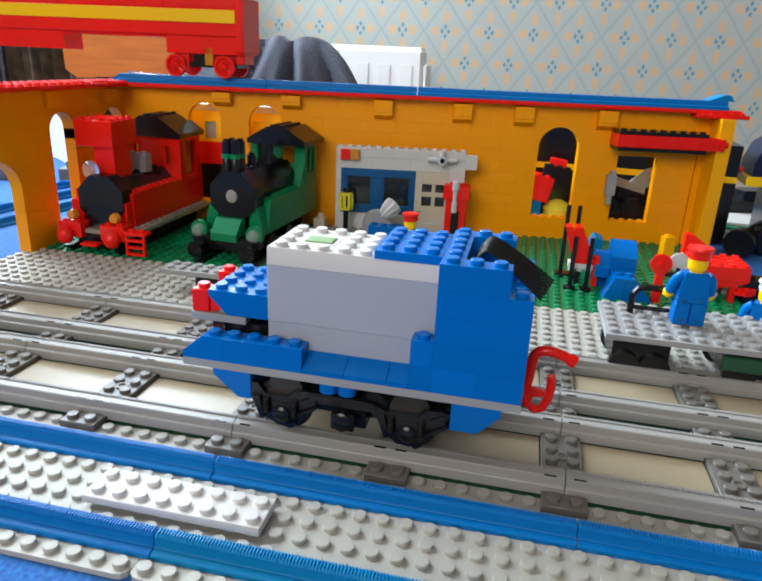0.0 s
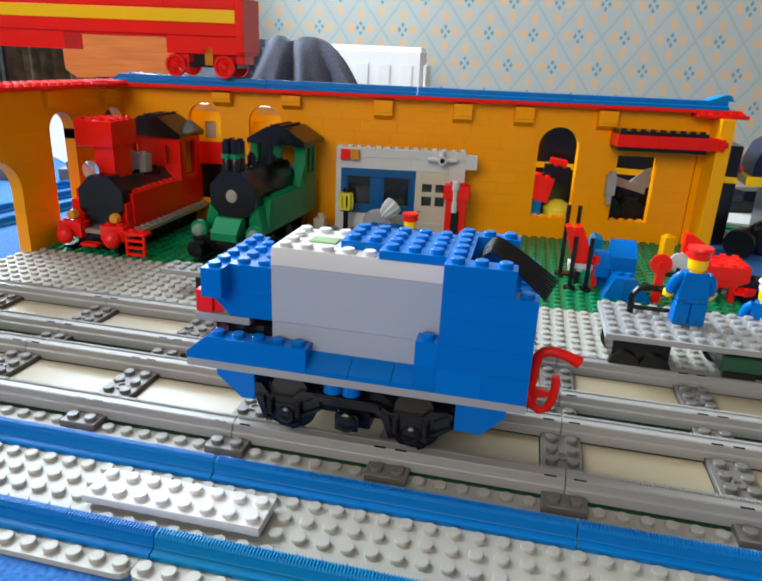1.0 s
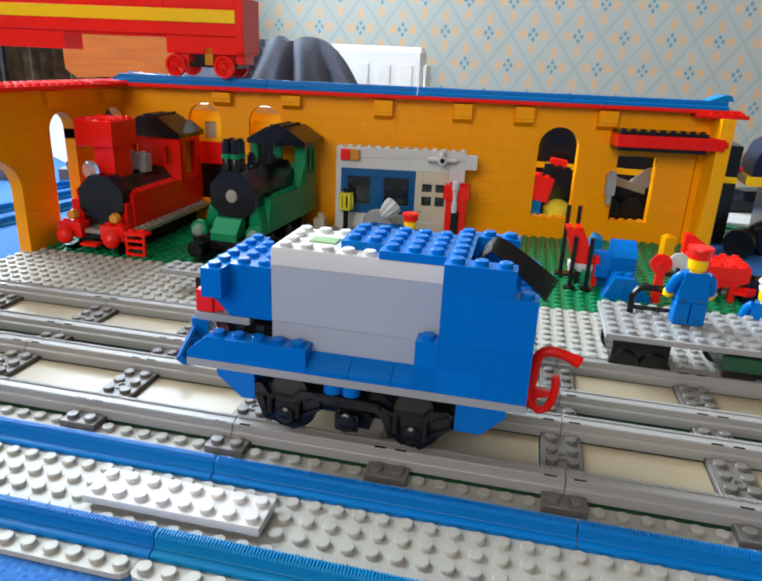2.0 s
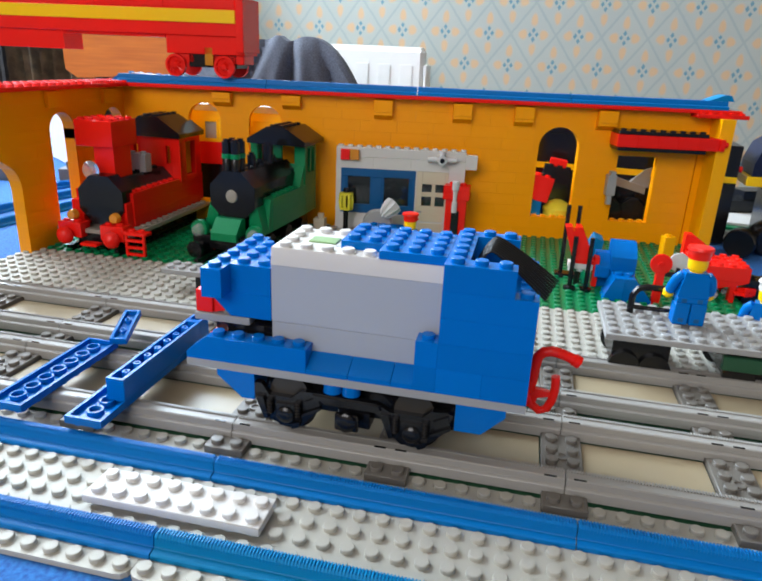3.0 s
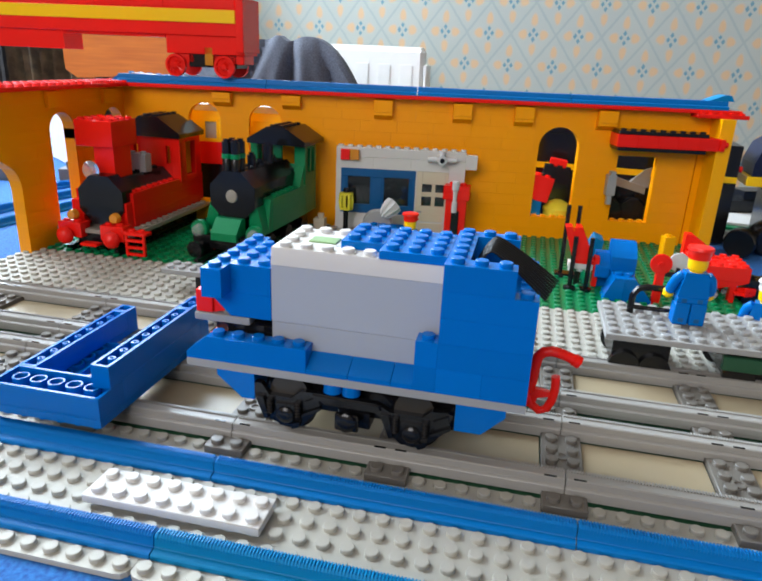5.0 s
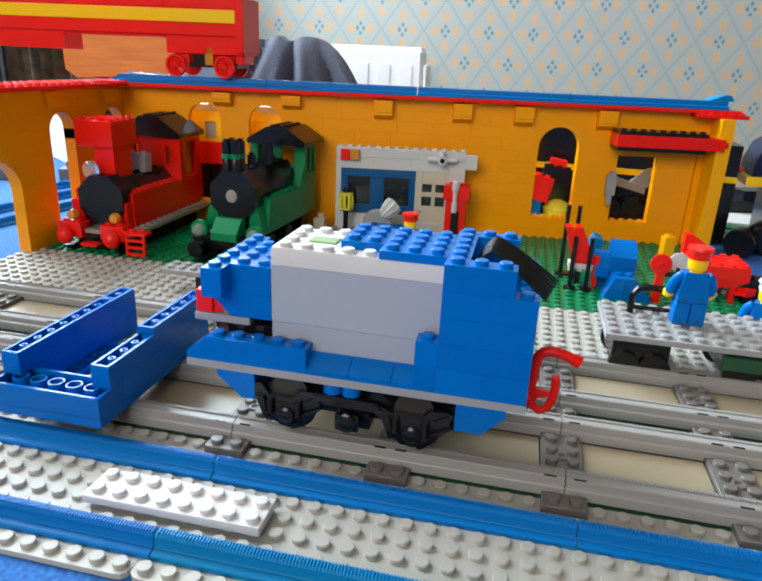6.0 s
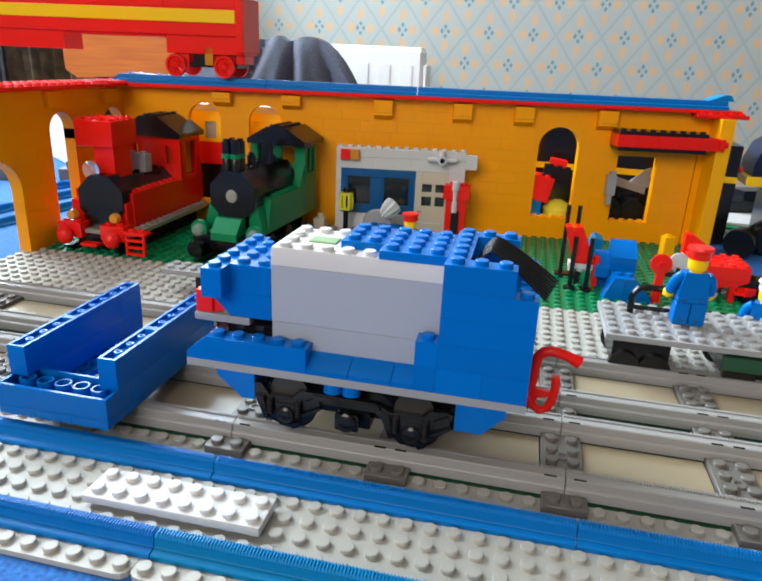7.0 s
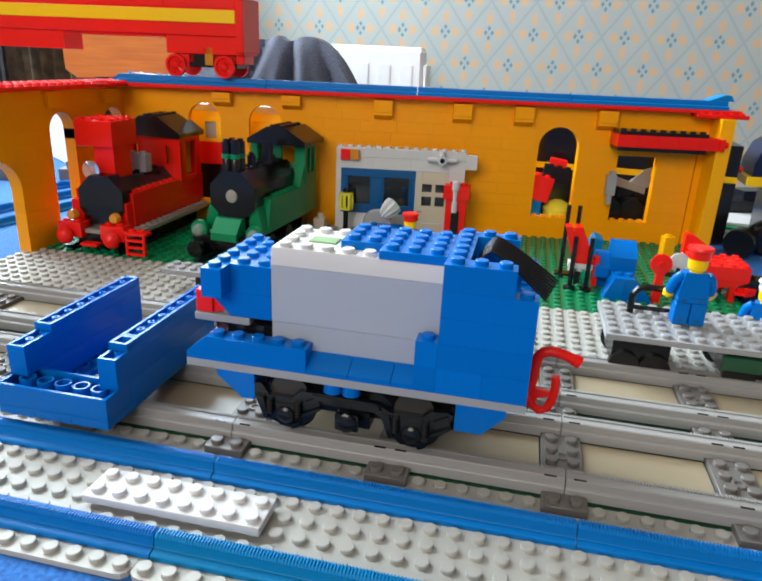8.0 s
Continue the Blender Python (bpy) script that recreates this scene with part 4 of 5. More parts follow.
    part("cab_front", Shape().box(-3.1, 11.32, 5.6, 3.1, 11.68, 7.6), GREEN, e, "green front wall of the cab")
    roof = gable_roof(e, 9.9, 15.2, 3.2, 9.6, 11.35, 1.0, BLACK)
    roof.matrix_basis = at(0.45, 0, 0)
    return e


green_steam_engine()


def shed_track(x, label):
    """A strip of dull plates and rails under an engine in the shed."""
    t = thing("shed_track", x, 34.0, 0, label, "railway track", "shed tracks")
    for d in (-2.5, 2.5):
        part("rail", Shape().prism([(d - 0.4, 0.02), (d + 0.4, 0.02), (d + 0.2, 0.2), (d + 0.2, 0.55), (d - 0.2, 0.55), (d - 0.2, 0.2)], "y", 0, 15), BLACK, t, "black rail")


shed_track(-30.5, "black rails under the red steam engine")
shed_track(-17.4, "black rails under the green steam engine")
s = Shape().box(0, 0, 0.22, 6, 14, 0.55)
for i in range(6):
    for j in range(14):
        s.stud(i + 0.5, j + 0.5, 0.55, 8)
whole("grey_plate", s, DULL, "brownish grey studded plate beside the green engine", "plate", at(-14.0, 36.5, 0), smooth=True)
s = Shape().box(-0.6, -0.5, 0, 0.6, 0.5, 1.3).turned([(0.35, 0), (0.35, 0.5)], (0.1, 0, 1.3), n=10)
whole("beige_post", s, BEIGE, "small beige brick post by the engine", "brick", at(-12.9, 48.6, 0.5))


# ---------------------------------------------------------------- the small white workshop building
def in_wall(u, v):
    """From the wall's own frame to the ground plan."""
    a = radians(WALL_TURN)
    return WALL_AT[0] + u * math.cos(a) - v * math.sin(a), WALL_AT[1] + u * math.sin(a) + v * math.cos(a)


def workshop():
    x, y = in_wall(-15.2, -2.6)
    e = thing("workshop", x, y, 0, "small white toy workshop with blue windows and a panelled door", "toy building", rz=WALL_TURN)
    courses(e, lambda r: [(0, 13.75)], WHITE, rows=2)
    courses(e, lambda r: [(0, 0.55), (8.55, 8.7), (12.05, 13.75)], WHITE, z0=2.4, rows=4)
    courses(e, lambda r: [(0, 13.75)], WHITE, z0=7.2, rows=1)
    s = Shape().box(0, 0, 8.4, 13.75, 1, 9.4)
    for i in range(14):
        s.stud(i + 0.45, 0.5, 9.4, 10)
    part("parapet", s, WHITE, e, "white studded parapet", smooth=True)
    for x0, x1 in ((0, 0.9), (12.85, 13.75)):
        part("side_wall", Shape().box(x0, 1, 0, x1, 2.5, 9.2), WHITE, e)
    part("corner_block", Shape().box(13.75, 0.0, 7.6, 14.95, 0.9, 9.1), WHITE, e)
    # blue window unit with two panes
    win = part("window_frame", Shape().box(0.55, -0.06, 6.35, 8.55, 0.4, 7.2).box(0.55, -0.06, 2.4, 8.55, 0.4, 3.35).box(0.55, -0.06, 3.35, 1.1, 0.4, 6.35).box(3.9, -0.06, 3.35, 5.0, 0.4, 6.35).box(8.05, -0.06, 3.35, 8.55, 0.4, 6.35), DEEPBLUE, e, "blue window frame")
    for x0, x1 in ((1.1, 3.9), (5.0, 8.05)):
        part("pane", Shape().box(x0, 0.15, 3.35, x1, 0.22, 6.35, 0), GLASSY, win, "dark glossy pane")
        part("casement", Shape().box(x0, -0.02, 3.35, x0 + 0.2, 0.3, 6.35).box(x1 - 0.2, -0.02, 3.35, x1, 0.3, 6.35), DEEPBLUE, win)
    part("counter", Shape().box(1.2, 0.6, 2.9, 8.0, 0.9, 5.0), OLDBLUE, e, "blue counter behind the panes")
    # door with four lights
    d = part("door", Shape().box(8.7, 0.02, 0.3, 12.05, 0.35, 3.5), BEIGE, e, "cream panelled door")
    part("door_frame", Shape().box(8.7, 0.02, 3.5, 9.3, 0.35, 7.2).box(11.75, 0.02, 3.5, 12.05, 0.35, 7.2).box(9.3, 0.03, 5.85, 11.75, 0.34, 7.2).box(10.35, 0.03, 3.5, 10.75, 0.34, 5.85).box(9.3, 0.05, 4.5, 11.75, 0.33, 5.0), BEIGE, d)
    part("door_panel", Shape().box(9.1, -0.05, 0.7, 11.7, 0.02, 1.6).box(9.1, -0.05, 1.8, 11.7, 0.02, 2.7), BEIGE, d, "raised cream panel")
    for x0, x1 in ((9.3, 10.35), (10.75, 11.75)):
        for z0, z1 in ((3.5, 4.5), (5.0, 5.85)):
            part("pane", Shape().box(x0, 0.18, z0, x1, 0.24, z1, 0), GLASSY, d)
    part("door_handle", Shape().box(8.85, -0.15, 2.75, 9.4, 0.05, 2.95), PALE, d)
    # warning lamps and the pipe on the front
    part("red_lamp", Shape().box(0.5, -0.5, 8.1, 1.45, 0.0, 9.2), RED, e, "dark red lamp block")
    part("amber_lamp", Shape().box(1.5, -0.5, 8.1, 2.45, 0.0, 9.2), CLEARORANGE, e, "amber lamp block")
    s = Shape().turned([(0.3, 0), (0.3, 3.0)], (9.7, -0.6, 8.6), "x", 12).turned([(0.5, -0.6), (0.5, 0.6)], (11.2, -0.6, 8.6), "y", 14).turned([(0.3, 0), (0.3, 0.9)], (11.2, -0.6, 8.6), "z", 12)
    # solid black disc on the tap's face paints the shade of its bore
    part("tap_bore", Shape().turned([(0.26, -0.64), (0.26, -0.5)], (11.2, -0.6, 8.6), "y", 12), BLACK, e, "black disc for the shade inside the tap")
    part("pipe_tap", s, SILVER, e, "grey pipe with a tap", smooth=True)


def glass_like(n, l, b):
    b.inputs["Base Color"].default_value = (0.02, 0.025, 0.03, 1)
    b.inputs["Roughness"].default_value = 0.06
    b.inputs["Transmission Weight"].default_value = 0.35


GLASSY = material("smoked_pane", glass_like)
workshop()

x, y = in_wall(-13.9, -4.0)
e = thing("post_lamp", x, y, 0, "black post with a clear yellow lantern", "lamp post")
part("post", Shape().turned([(0.7, 0), (0.7, 0.3), (0.28, 0.4), (0.28, 4.6)], n=12), BLACK, e, smooth=True)
s = Shape().turned([(0.3, 2.95), (0.7, 3.0), (0.7, 3.2), (0.3, 3.25)], n=14).turned([(0.3, 4.55), (0.7, 4.6), (0.7, 4.8), (0.3, 4.85)], n=14)
for k in range(8):
    a = 2 * math.pi * k / 8
    s.tube([(0.6 * math.cos(a), 0.6 * math.sin(a), 3.1), (0.68 * math.cos(a), 0.68 * math.sin(a), 3.9), (0.6 * math.cos(a), 0.6 * math.sin(a), 4.7)], 0.17, 8)
part("lantern", s, CLEARYELLOW, e, "clear yellow ribbed lantern", smooth=True)
part("cap", Shape().turned([(0.4, 4.9), (0.3, 5.3)], n=12), BLACK, e)

x, y = in_wall(-2.15, -3.2)
e = thing("fuel_pump", x, y, 0, "red toy fuel pump with a black and silver hose", "fuel pump")
part("body", Shape().box(-1.1, -0.6, 0, 1.1, 0.6, 5.2).box(-1.4, -0.9, 4.6, 1.4, 0.8, 5.4), RED, e)
part("head", Shape().box(-1.35, -0.9, 5.4, 1.35, 0.8, 6.1).stud(0.6, 0.1, 6.1, 12).stud(-0.6, 0.3, 6.1, 12), RED, e)
part("nozzle", Shape().turned([(0.3, 3.3), (0.3, 4.4), (0.2, 4.5), (0.25, 5.6), (0.38, 5.7), (0.38, 6.6), (0.25, 6.65)], (-0.1, -0.95, 0), n=10), SILVER, e, "silver nozzle", smooth=True)
part("hose", Shape().box(-0.4, -0.8, 0.8, 0.4, -0.55, 3.4), BLACK, e, "black hose panel")

# blue figure stands half hidden, with a striped grey cone beside it
x, y = in_wall(-9.9, -7.0)
s = Shape().turned([(0.05, 0), (0.55, 0.4), (0.85, 1.3), (0.8, 1.9), (0.3, 2.0)], (0, 0, 0), n=16)
for k in range(9):
    a = 2 * math.pi * k / 9
    s.tube([(r * math.cos(a), r * math.sin(a), h) for r, h in ((0.3, 0.2), (0.58, 0.4), (0.88, 1.3), (0.83, 1.9))], 0.09, 6)
ob = whole("grey_cone", s, SILVER, "striped grey round nozzle on the workbench", "toy part", pose(x * U, y * U, 3.1 * U, 0, 50, 40), smooth=True)
s = Shape().turned([(1.5, 0), (1.7, 0.4), (1.5, 0.8), (1.1, 0.9)], (0, 0, 0), "y", 20)
x, y = in_wall(-10.4, -6.0)
whole("grey_wheel_arch", s, PALE, "pale grey round wheel arch", "toy part", at(x, y, 1.9), smooth=True)
s = Shape().box(-3.0, -0.8, 0, 1.0, 0.8, 2.2)
for i in range(4):
    s.stud(i - 2.5, -0.3, 2.2, 10)
whole("blue_workbench", s, BLUE, "low blue brick workbench before the workshop", "bench", at(x + 2.4, y - 0.6, 0), smooth=True)


# ---------------------------------------------------------------- toy figures (plain shapes)
def figure(name, x, y, z, rz, body, hat, label):
    """A toy figure as one mesh: legs, hips, body, arms, head and cap."""
    s = Shape()
    mats = [body, LIGHTYELLOW, hat, DEEPBLUE]
    spans = []

    def mark(i):
        spans.append((len(s.f), i))
    mark(0)
    for d in (-1, 1):
        s.box(0.52 * d - 0.49, -0.5, 0, 0.52 * d + 0.49, 0.55, 1.45, 0.06)
    s.box(-0.98, -0.5, 1.45, 0.98, 0.5, 1.85, 0.06)
    s.prism([(-1.0, 1.86), (1.0, 1.86), (0.72, 3.45), (-0.72, 3.45)], "y", -0.48, 0.48)
    for d in (-1, 1):
        s.tube([(0.78 * d, 0, 3.2), (1.1 * d, 0.05, 2.9), (1.25 * d, 0.2, 2.4), (1.28 * d, 0.45, 2.0)], 0.33, 10)
    mark(1)
    for d in (-1, 1):
        s.turned([(0.2, -0.3), (0.36, -0.15), (0.36, 0.15), (0.2, 0.3)], (1.3 * d, 0.65, 1.75), "z", 10)
    s.turned([(0.42, 3.45), (0.42, 3.55), (0.58, 3.65), (0.63, 3.9), (0.63, 4.35), (0.5, 4.5)], n=18)
    mark(2)
    s.turned([(0.68, 4.3), (0.7, 4.45), (0.72, 4.75), (0.85, 4.9), (0.8, 5.05), (0.3, 5.12)], n=18)
    s.turned([(0.75, 0), (0.75, 0.1)], (0, 0.45, 4.35), n=16)
    mark(3)
    for d in (-1, 1):
        for z0 in (0.2, 1.5):
            s.box(0.5 * d - 0.17, -0.508, z0, 0.5 * d + 0.17, -0.45, z0 + 0.26, 0)
    ob = new(name, s.mesh(name, mats[0], True))
    for m in mats[1:]:
        ob.data.materials.append(m)
    kinds = []
    for k, (start, i) in enumerate(spans):
        end = spans[k + 1][0] if k + 1 < len(spans) else len(s.f)
        kinds += [i] * (end - start)
    ob.data.polygons.foreach_set("material_index", kinds)
    ob.data.transform(Matrix.Diagonal((0.93, 0.93, 0.99, 1)))
    ob.matrix_basis = at(x, y, z, rz)
    return tagged(ob, label, "toy figure", "toy figures")


figure("toy_figure", 19.15, 24.4, 3.41, 3, BLUE, RED, "blue toy figure with a red cap, on the grey platform")
x, y = in_wall(-6.95, -12.9)
figure("toy_figure", x, y, 0, 0, BLUE, RED, "blue toy figure with a red cap, at the workshop")
figure("toy_figure", 24.6, 27.4, 0.9, -20, BLUE, WHITE, "blue and white toy figure beside the platform")


# ---------------------------------------------------------------- the platform wagon and yard things
def platform_wagon():
    e = thing("platform_wagon", 14.1, 21.2, 0, "pale grey studded flat wagon with black bogies", "toy train")
    s = Shape().box(0, 0.3, 2.8, 18, 6.3, 3.2)
    for i in range(18):
        for j in range(6):
            s.stud(i + 0.5, j + 0.8, 3.2, 12)
    part("deck", s, PALE, e, "pale grey studded deck", smooth=True)
    for x0, x1 in ((0.6, 4.0), (7.2, 12)):
        part("bogie", Shape().box(x0, 1.0, 1.0, x1, 5.4, 2.8), BLACK, e, "black bogie")
        for x in (x0 + 0.8, x1 - 0.8):
            for y in (0.9, 5.5):
                part("wheel", Shape().turned([(0.2, -0.2), (0.95, -0.2), (0.95, 0.2), (0.2, 0.2)], (x, y, 0.98), "y", 18), BLACK, e, smooth=True)
    part("underframe", Shape().box(6.9, 0.6, 1.6, 13, 1.0, 2.5), DARKGREEN, e, "dark green underframe")
    rail = [(1.9, 4.6, 3.2), (1.9, 4.6, 4.4), (2.2, 4.6, 4.9), (2.7, 4.6, 5.05), (4.6, 4.6, 5.05)]
    part("handrail", Shape().tube(rail, 0.22, 8).tube([(1.9, 4.6, 3.6), (4.6, 4.6, 3.6)], 0.16, 8), BLACK, e, "black handrail", smooth=True)


platform_wagon()


def hollow_bin(name, x, y, tall, label):
    """A red hopper of two leaning bins on a white foot, with two black poles."""
    e = thing(name, x, y, 0, label, "toy trolley", "trolleys", 0)
    o = [(-0.7, 2.4), (1.2, 2.45), (-0.2, 5.4), (-0.7, 5.45), (-0.75, 5.05), (-1.0, 5.05), (-1.05, 5.4), (-1.65, 5.35)]
    part("hopper", Shape().prism(o, "y", -0.3, 1.1), RED, e, "red hopper")
    part("hopper_floor", Shape().box(-0.6, -0.3, 2.2, 1.3, 1.2, 2.4), RED, e)
    foot = part("hopper_foot", Shape().box(-1.0, -0.3, 1.7, 1.1, 1.0, 2.19), WHITE, e, "white foot")
    for k in range(3):
        part("foot_stud", Shape().turned([(0.28, 1.45), (0.28, 1.7)], (-0.7 + 0.75 * k, 0.1, 0), n=10), WHITE, foot)
    part("stand", Shape().box(1.15, -0.2, 0.2, 1.6, 0.8, 2.9), RED, e, "red leg")
    part("prop", Shape().box(-0.3, 0.4, 0.0, 0.2, 0.9, 1.7), BLACK, e)
    for px in (-0.7, 0.65):
        part("pole", Shape().turned([(0.55, 0), (0.55, 0.25), (0.19, 0.35), (0.19, tall)], (px, -0.95, 0), n=10), BLACK, e, "thin black pole", smooth=True)


hollow_bin("sack_trolley", 13.8, 39.95, 4.75, "red hopper trolley with thin black poles")
e = thing("pole_stand", 12.9, 43.0, 0, "pair of thin black poles on a flat black stand", "toy part")
part("stand", Shape().box(-1.0, -0.95, 0, 1.0, 0.3, 0.4), BLACK, e, "flat black stand")
for px in (-0.5, 0.45):
    part("pole", Shape().turned([(0.19, 0.4), (0.19, 6.75)], (px, -0.62, 0), n=10), BLACK, e, "thin black pole", smooth=True)


def slope_stack():
    e = thing("blue_brick_stack", 17.2, 41.5, 0, "blue sloped bricks stacked like a seat on green studs", "toy bricks")
    part("back_slope", Shape().prism([(-1.9, 2.0), (0.6, 2.0), (0.6, 4.15), (-0.3, 4.15), (-1.3, 3.6), (-1.9, 3.1)], "x", -0.9, 1.2), BLUE, e, "blue sloping seat back")
    part("seat_lip", Shape().prism([(-2.3, 1.7), (0.2, 1.7), (0.2, 2.0), (-2.3, 2.0)], "x", -0.85, 1.15), BLUE, e)
    part("arm_slope", Shape().prism([(-2.0, 1.2), (0.4, 1.2), (0.4, 3.1), (-0.6, 3.1), (-2.0, 2.1)], "x", -2.1, -0.92), BLUE, e, "blue sloped arm rest")
    part("base", Shape().box(-1.9, -0.8, 0, 1.4, 1.6, 1.69), BLUE, e)
    e = thing("blue_ramp", 17.3, 38.1, 0, "low blue ramp of sloped bricks on green studs", "toy bricks")
    part("left_slope", Shape().prism([(-1.6, 0), (0, 0), (0, 2.0), (-0.8, 2.0)], "y", -1.0, 1.2), BLUE, e)
    part("right_slope", Shape().prism([(0.012, 0), (2.3, 0), (2.3, 0.3), (0.85, 2.0), (0.012, 2.0)], "y", -1.0, 1.2), BLUE, e)
    part("stud", Shape().stud(-0.42, 0.2, 2.0).stud(0.45, 0.2, 2.0), BLUE, e)
    e = thing("blue_chute", 15.0, 46.5, 0, "small dark blue chute beside the seat", "toy bricks")
    part("chute", Shape().prism([(-1.2, 0), (0.8, 0), (1.2, 3.0), (0.4, 3.3)], "y", -1.2, 1.2), OLDBLUE, e)


slope_stack()


def yard_signal():
    e = thing("disc_signal", 20.0, 37.6, 0, "red disc signal on a red post beside a grey disc", "signal")
    part("post", Shape().box(-0.35, -0.3, 0, 0.3, 0.3, 2.8), RED, e)
    part("disc", Shape().turned([(0.3, -0.3), (0.85, -0.22), (0.85, 0), (0.3, 0.1)], (-0.1, 0, 3.5), "y", 22), RED, e, "red disc", smooth=True)
    part("hub", Shape().turned([(0.25, -0.5), (0.25, -0.28)], (-0.1, 0, 3.5), "y", 12), RED, e, smooth=True)
    part("grey_disc", Shape().turned([(0.3, -0.1), (0.8, 0), (0.8, 0.2), (0.3, 0.3)], (1.4, 0.5, 3.6), "y", 22), SILVER, e, "grey disc", smooth=True)
    part("arm", Shape().box(-0.2, 0.1, 2.4, 1.8, 0.4, 2.8).box(1.2, 0.1, 2.4, 1.5, 0.45, 3.2), BLACK, e)


yard_signal()


def red_cart():
    e = thing("red_cart", 25.6, 41.8, 0, "red studded toy cart with a sloping hood", "toy vehicle")
    s = Shape().box(-1.95, -1.9, 1.9, 1.95, 1.9, 3.15)
    for i in range(4):
        for j in range(4):
            s.stud(i - 1.5, j - 1.45, 3.15, 12)
    part("bed", s, RED, e, "red studded bed", smooth=True)
    part("hood", Shape().prism([(-3.0, 3.0), (-2.4, 3.0), (-1.2, 3.15), (-0.6, 3.75), (-2.4, 5.0), (-3.0, 5.0)], "y", 0.9, 1.9), RED, e, "red sloping hood")
    part("hood_side", Shape().prism([(-2.5, 1.4), (-1.96, 1.4), (-1.96, 3.15), (-2.3, 3.6), (-2.9, 3.6)], "y", -1.9, 1.9), RED, e, "red inclined side")
    part("apron", Shape().prism([(-1.9, 1.0), (0.9, 1.5), (1.9, 1.9), (-1.9, 1.9)], "y", -1.88, -1.5), RED, e)
    for x in (-2.2, 0.6):
        for y in (-1.8, 1.2):
            part("leg", Shape().box(x, y, 0, x + 0.5, y + 0.6, 1.9), RED, e)
    part("tow_ball", Shape().turned([(0.1, -0.42), (0.36, -0.25), (0.45, 0), (0.36, 0.25), (0.1, 0.42)], (-0.5, -1.3, 0.45), n=14), SILVER, e, "silver ball", smooth=True)
    part("lamp_glass", Shape().turned([(0.1, 0), (0.55, 0.15), (0.55, 0.4), (0.3, 0.5)], (0.95, -0.4, 0.3), n=14), CLEAR, e, "clear lamp glass", smooth=True)
    part("hitch", Shape().box(0.9, -2.3, 0.85, 2.3, -1.5, 1.1).box(1.6, -2.5, 0.85, 1.9, -2.1, 1.6), RED, e, "red hitch plate")
    e = thing("black_crate", 28.4, 41.2, 0, "black brick crate with a red clip beside the cart", "toy bricks")
    part("crate", Shape().box(-1.0, -0.8, 0, 1.2, 0.8, 2.1).stud(-0.4, 0, 2.1).stud(0.6, 0, 2.1), BLACK, e, smooth=True)
    part("clip", Shape().box(-1.6, -1.1, 0.8, -0.1, -0.8, 1.4), RED, e, "red clip")


red_cart()
s = Shape().box(-0.55, -0.55, 0, 0.55, 0.55, 2.9).stud(-0.1, 0, 2.9)
whole("yellow_post", s, LITYELLOW, "short yellow brick post near the shed wall", "brick", at(22.9, 50.4, 0, 12), smooth=True)
e = thing("grey_bench", -15.2, 28.0, 0, "pale grey plate on a black stand, on the baseplate", "plate")
s = Shape().box(-4, -1.0, 1.5, 1.5, 1.0, 1.9)
for i in range(5):
    for j in range(2):
        s.stud(i - 3.4, j - 0.5, 1.9, 12)
part("plate", s, PALE, e, "pale grey studded plate", smooth=True)
part("stand", Shape().box(-1.2, -0.7, 0, 1.0, 0.7, 1.5), BLACK, e, "black stand")


# ---------------------------------------------------------------- red lintel canopy over the wall window
x, y = in_wall(13.8, -2.9)
e = thing("window_canopy", x, y, 0, "red brick canopy between black plates over the window", "canopy", rz=WALL_TURN)
for k in range(5):
    part("brick", Shape().box(2.05 * k, 0, 10.82, 2.05 * k + 2.04, 2.85, 12.08), RED, e)
part("end_brick", Shape().box(10.26, -0.25, 10.85, 10.75, 0.26, 12.05).turned([(0.3, 0), (0.3, 0.3)], (10.75, 0.0, 11.5), "x", 12), RED, e, "red end brick with a side stud")
s = Shape().box(0.1, 0.05, 12.09, 9.1, 2.8, 12.46)
for i in range(9):
    s.stud(i + 0.6, 0.55, 12.46, 10)
part("top_plate", s, BLACK, e, "black studded plate", smooth=True)
part("bottom_plate", Shape().box(0.1, 0.05, 10.45, 9.1, 2.8, 10.81), BLACK, e, "black plate")
x, y = in_wall(14.4, -0.6)
e = thing("wall_tap", x, y, 4.2, "pale grey hinge fitting beside the window", "fitting", rz=WALL_TURN)
part("block", Shape().box(-0.4, -0.5, 1.2, 0.55, 0.5, 3.4).box(-0.2, -0.6, 3.3, 0.35, 0.3, 3.8), PALE, e)
part("lever", Shape().box(-0.2, -0.4, 0.2, 0.3, 0.2, 1.25), PALE, e)


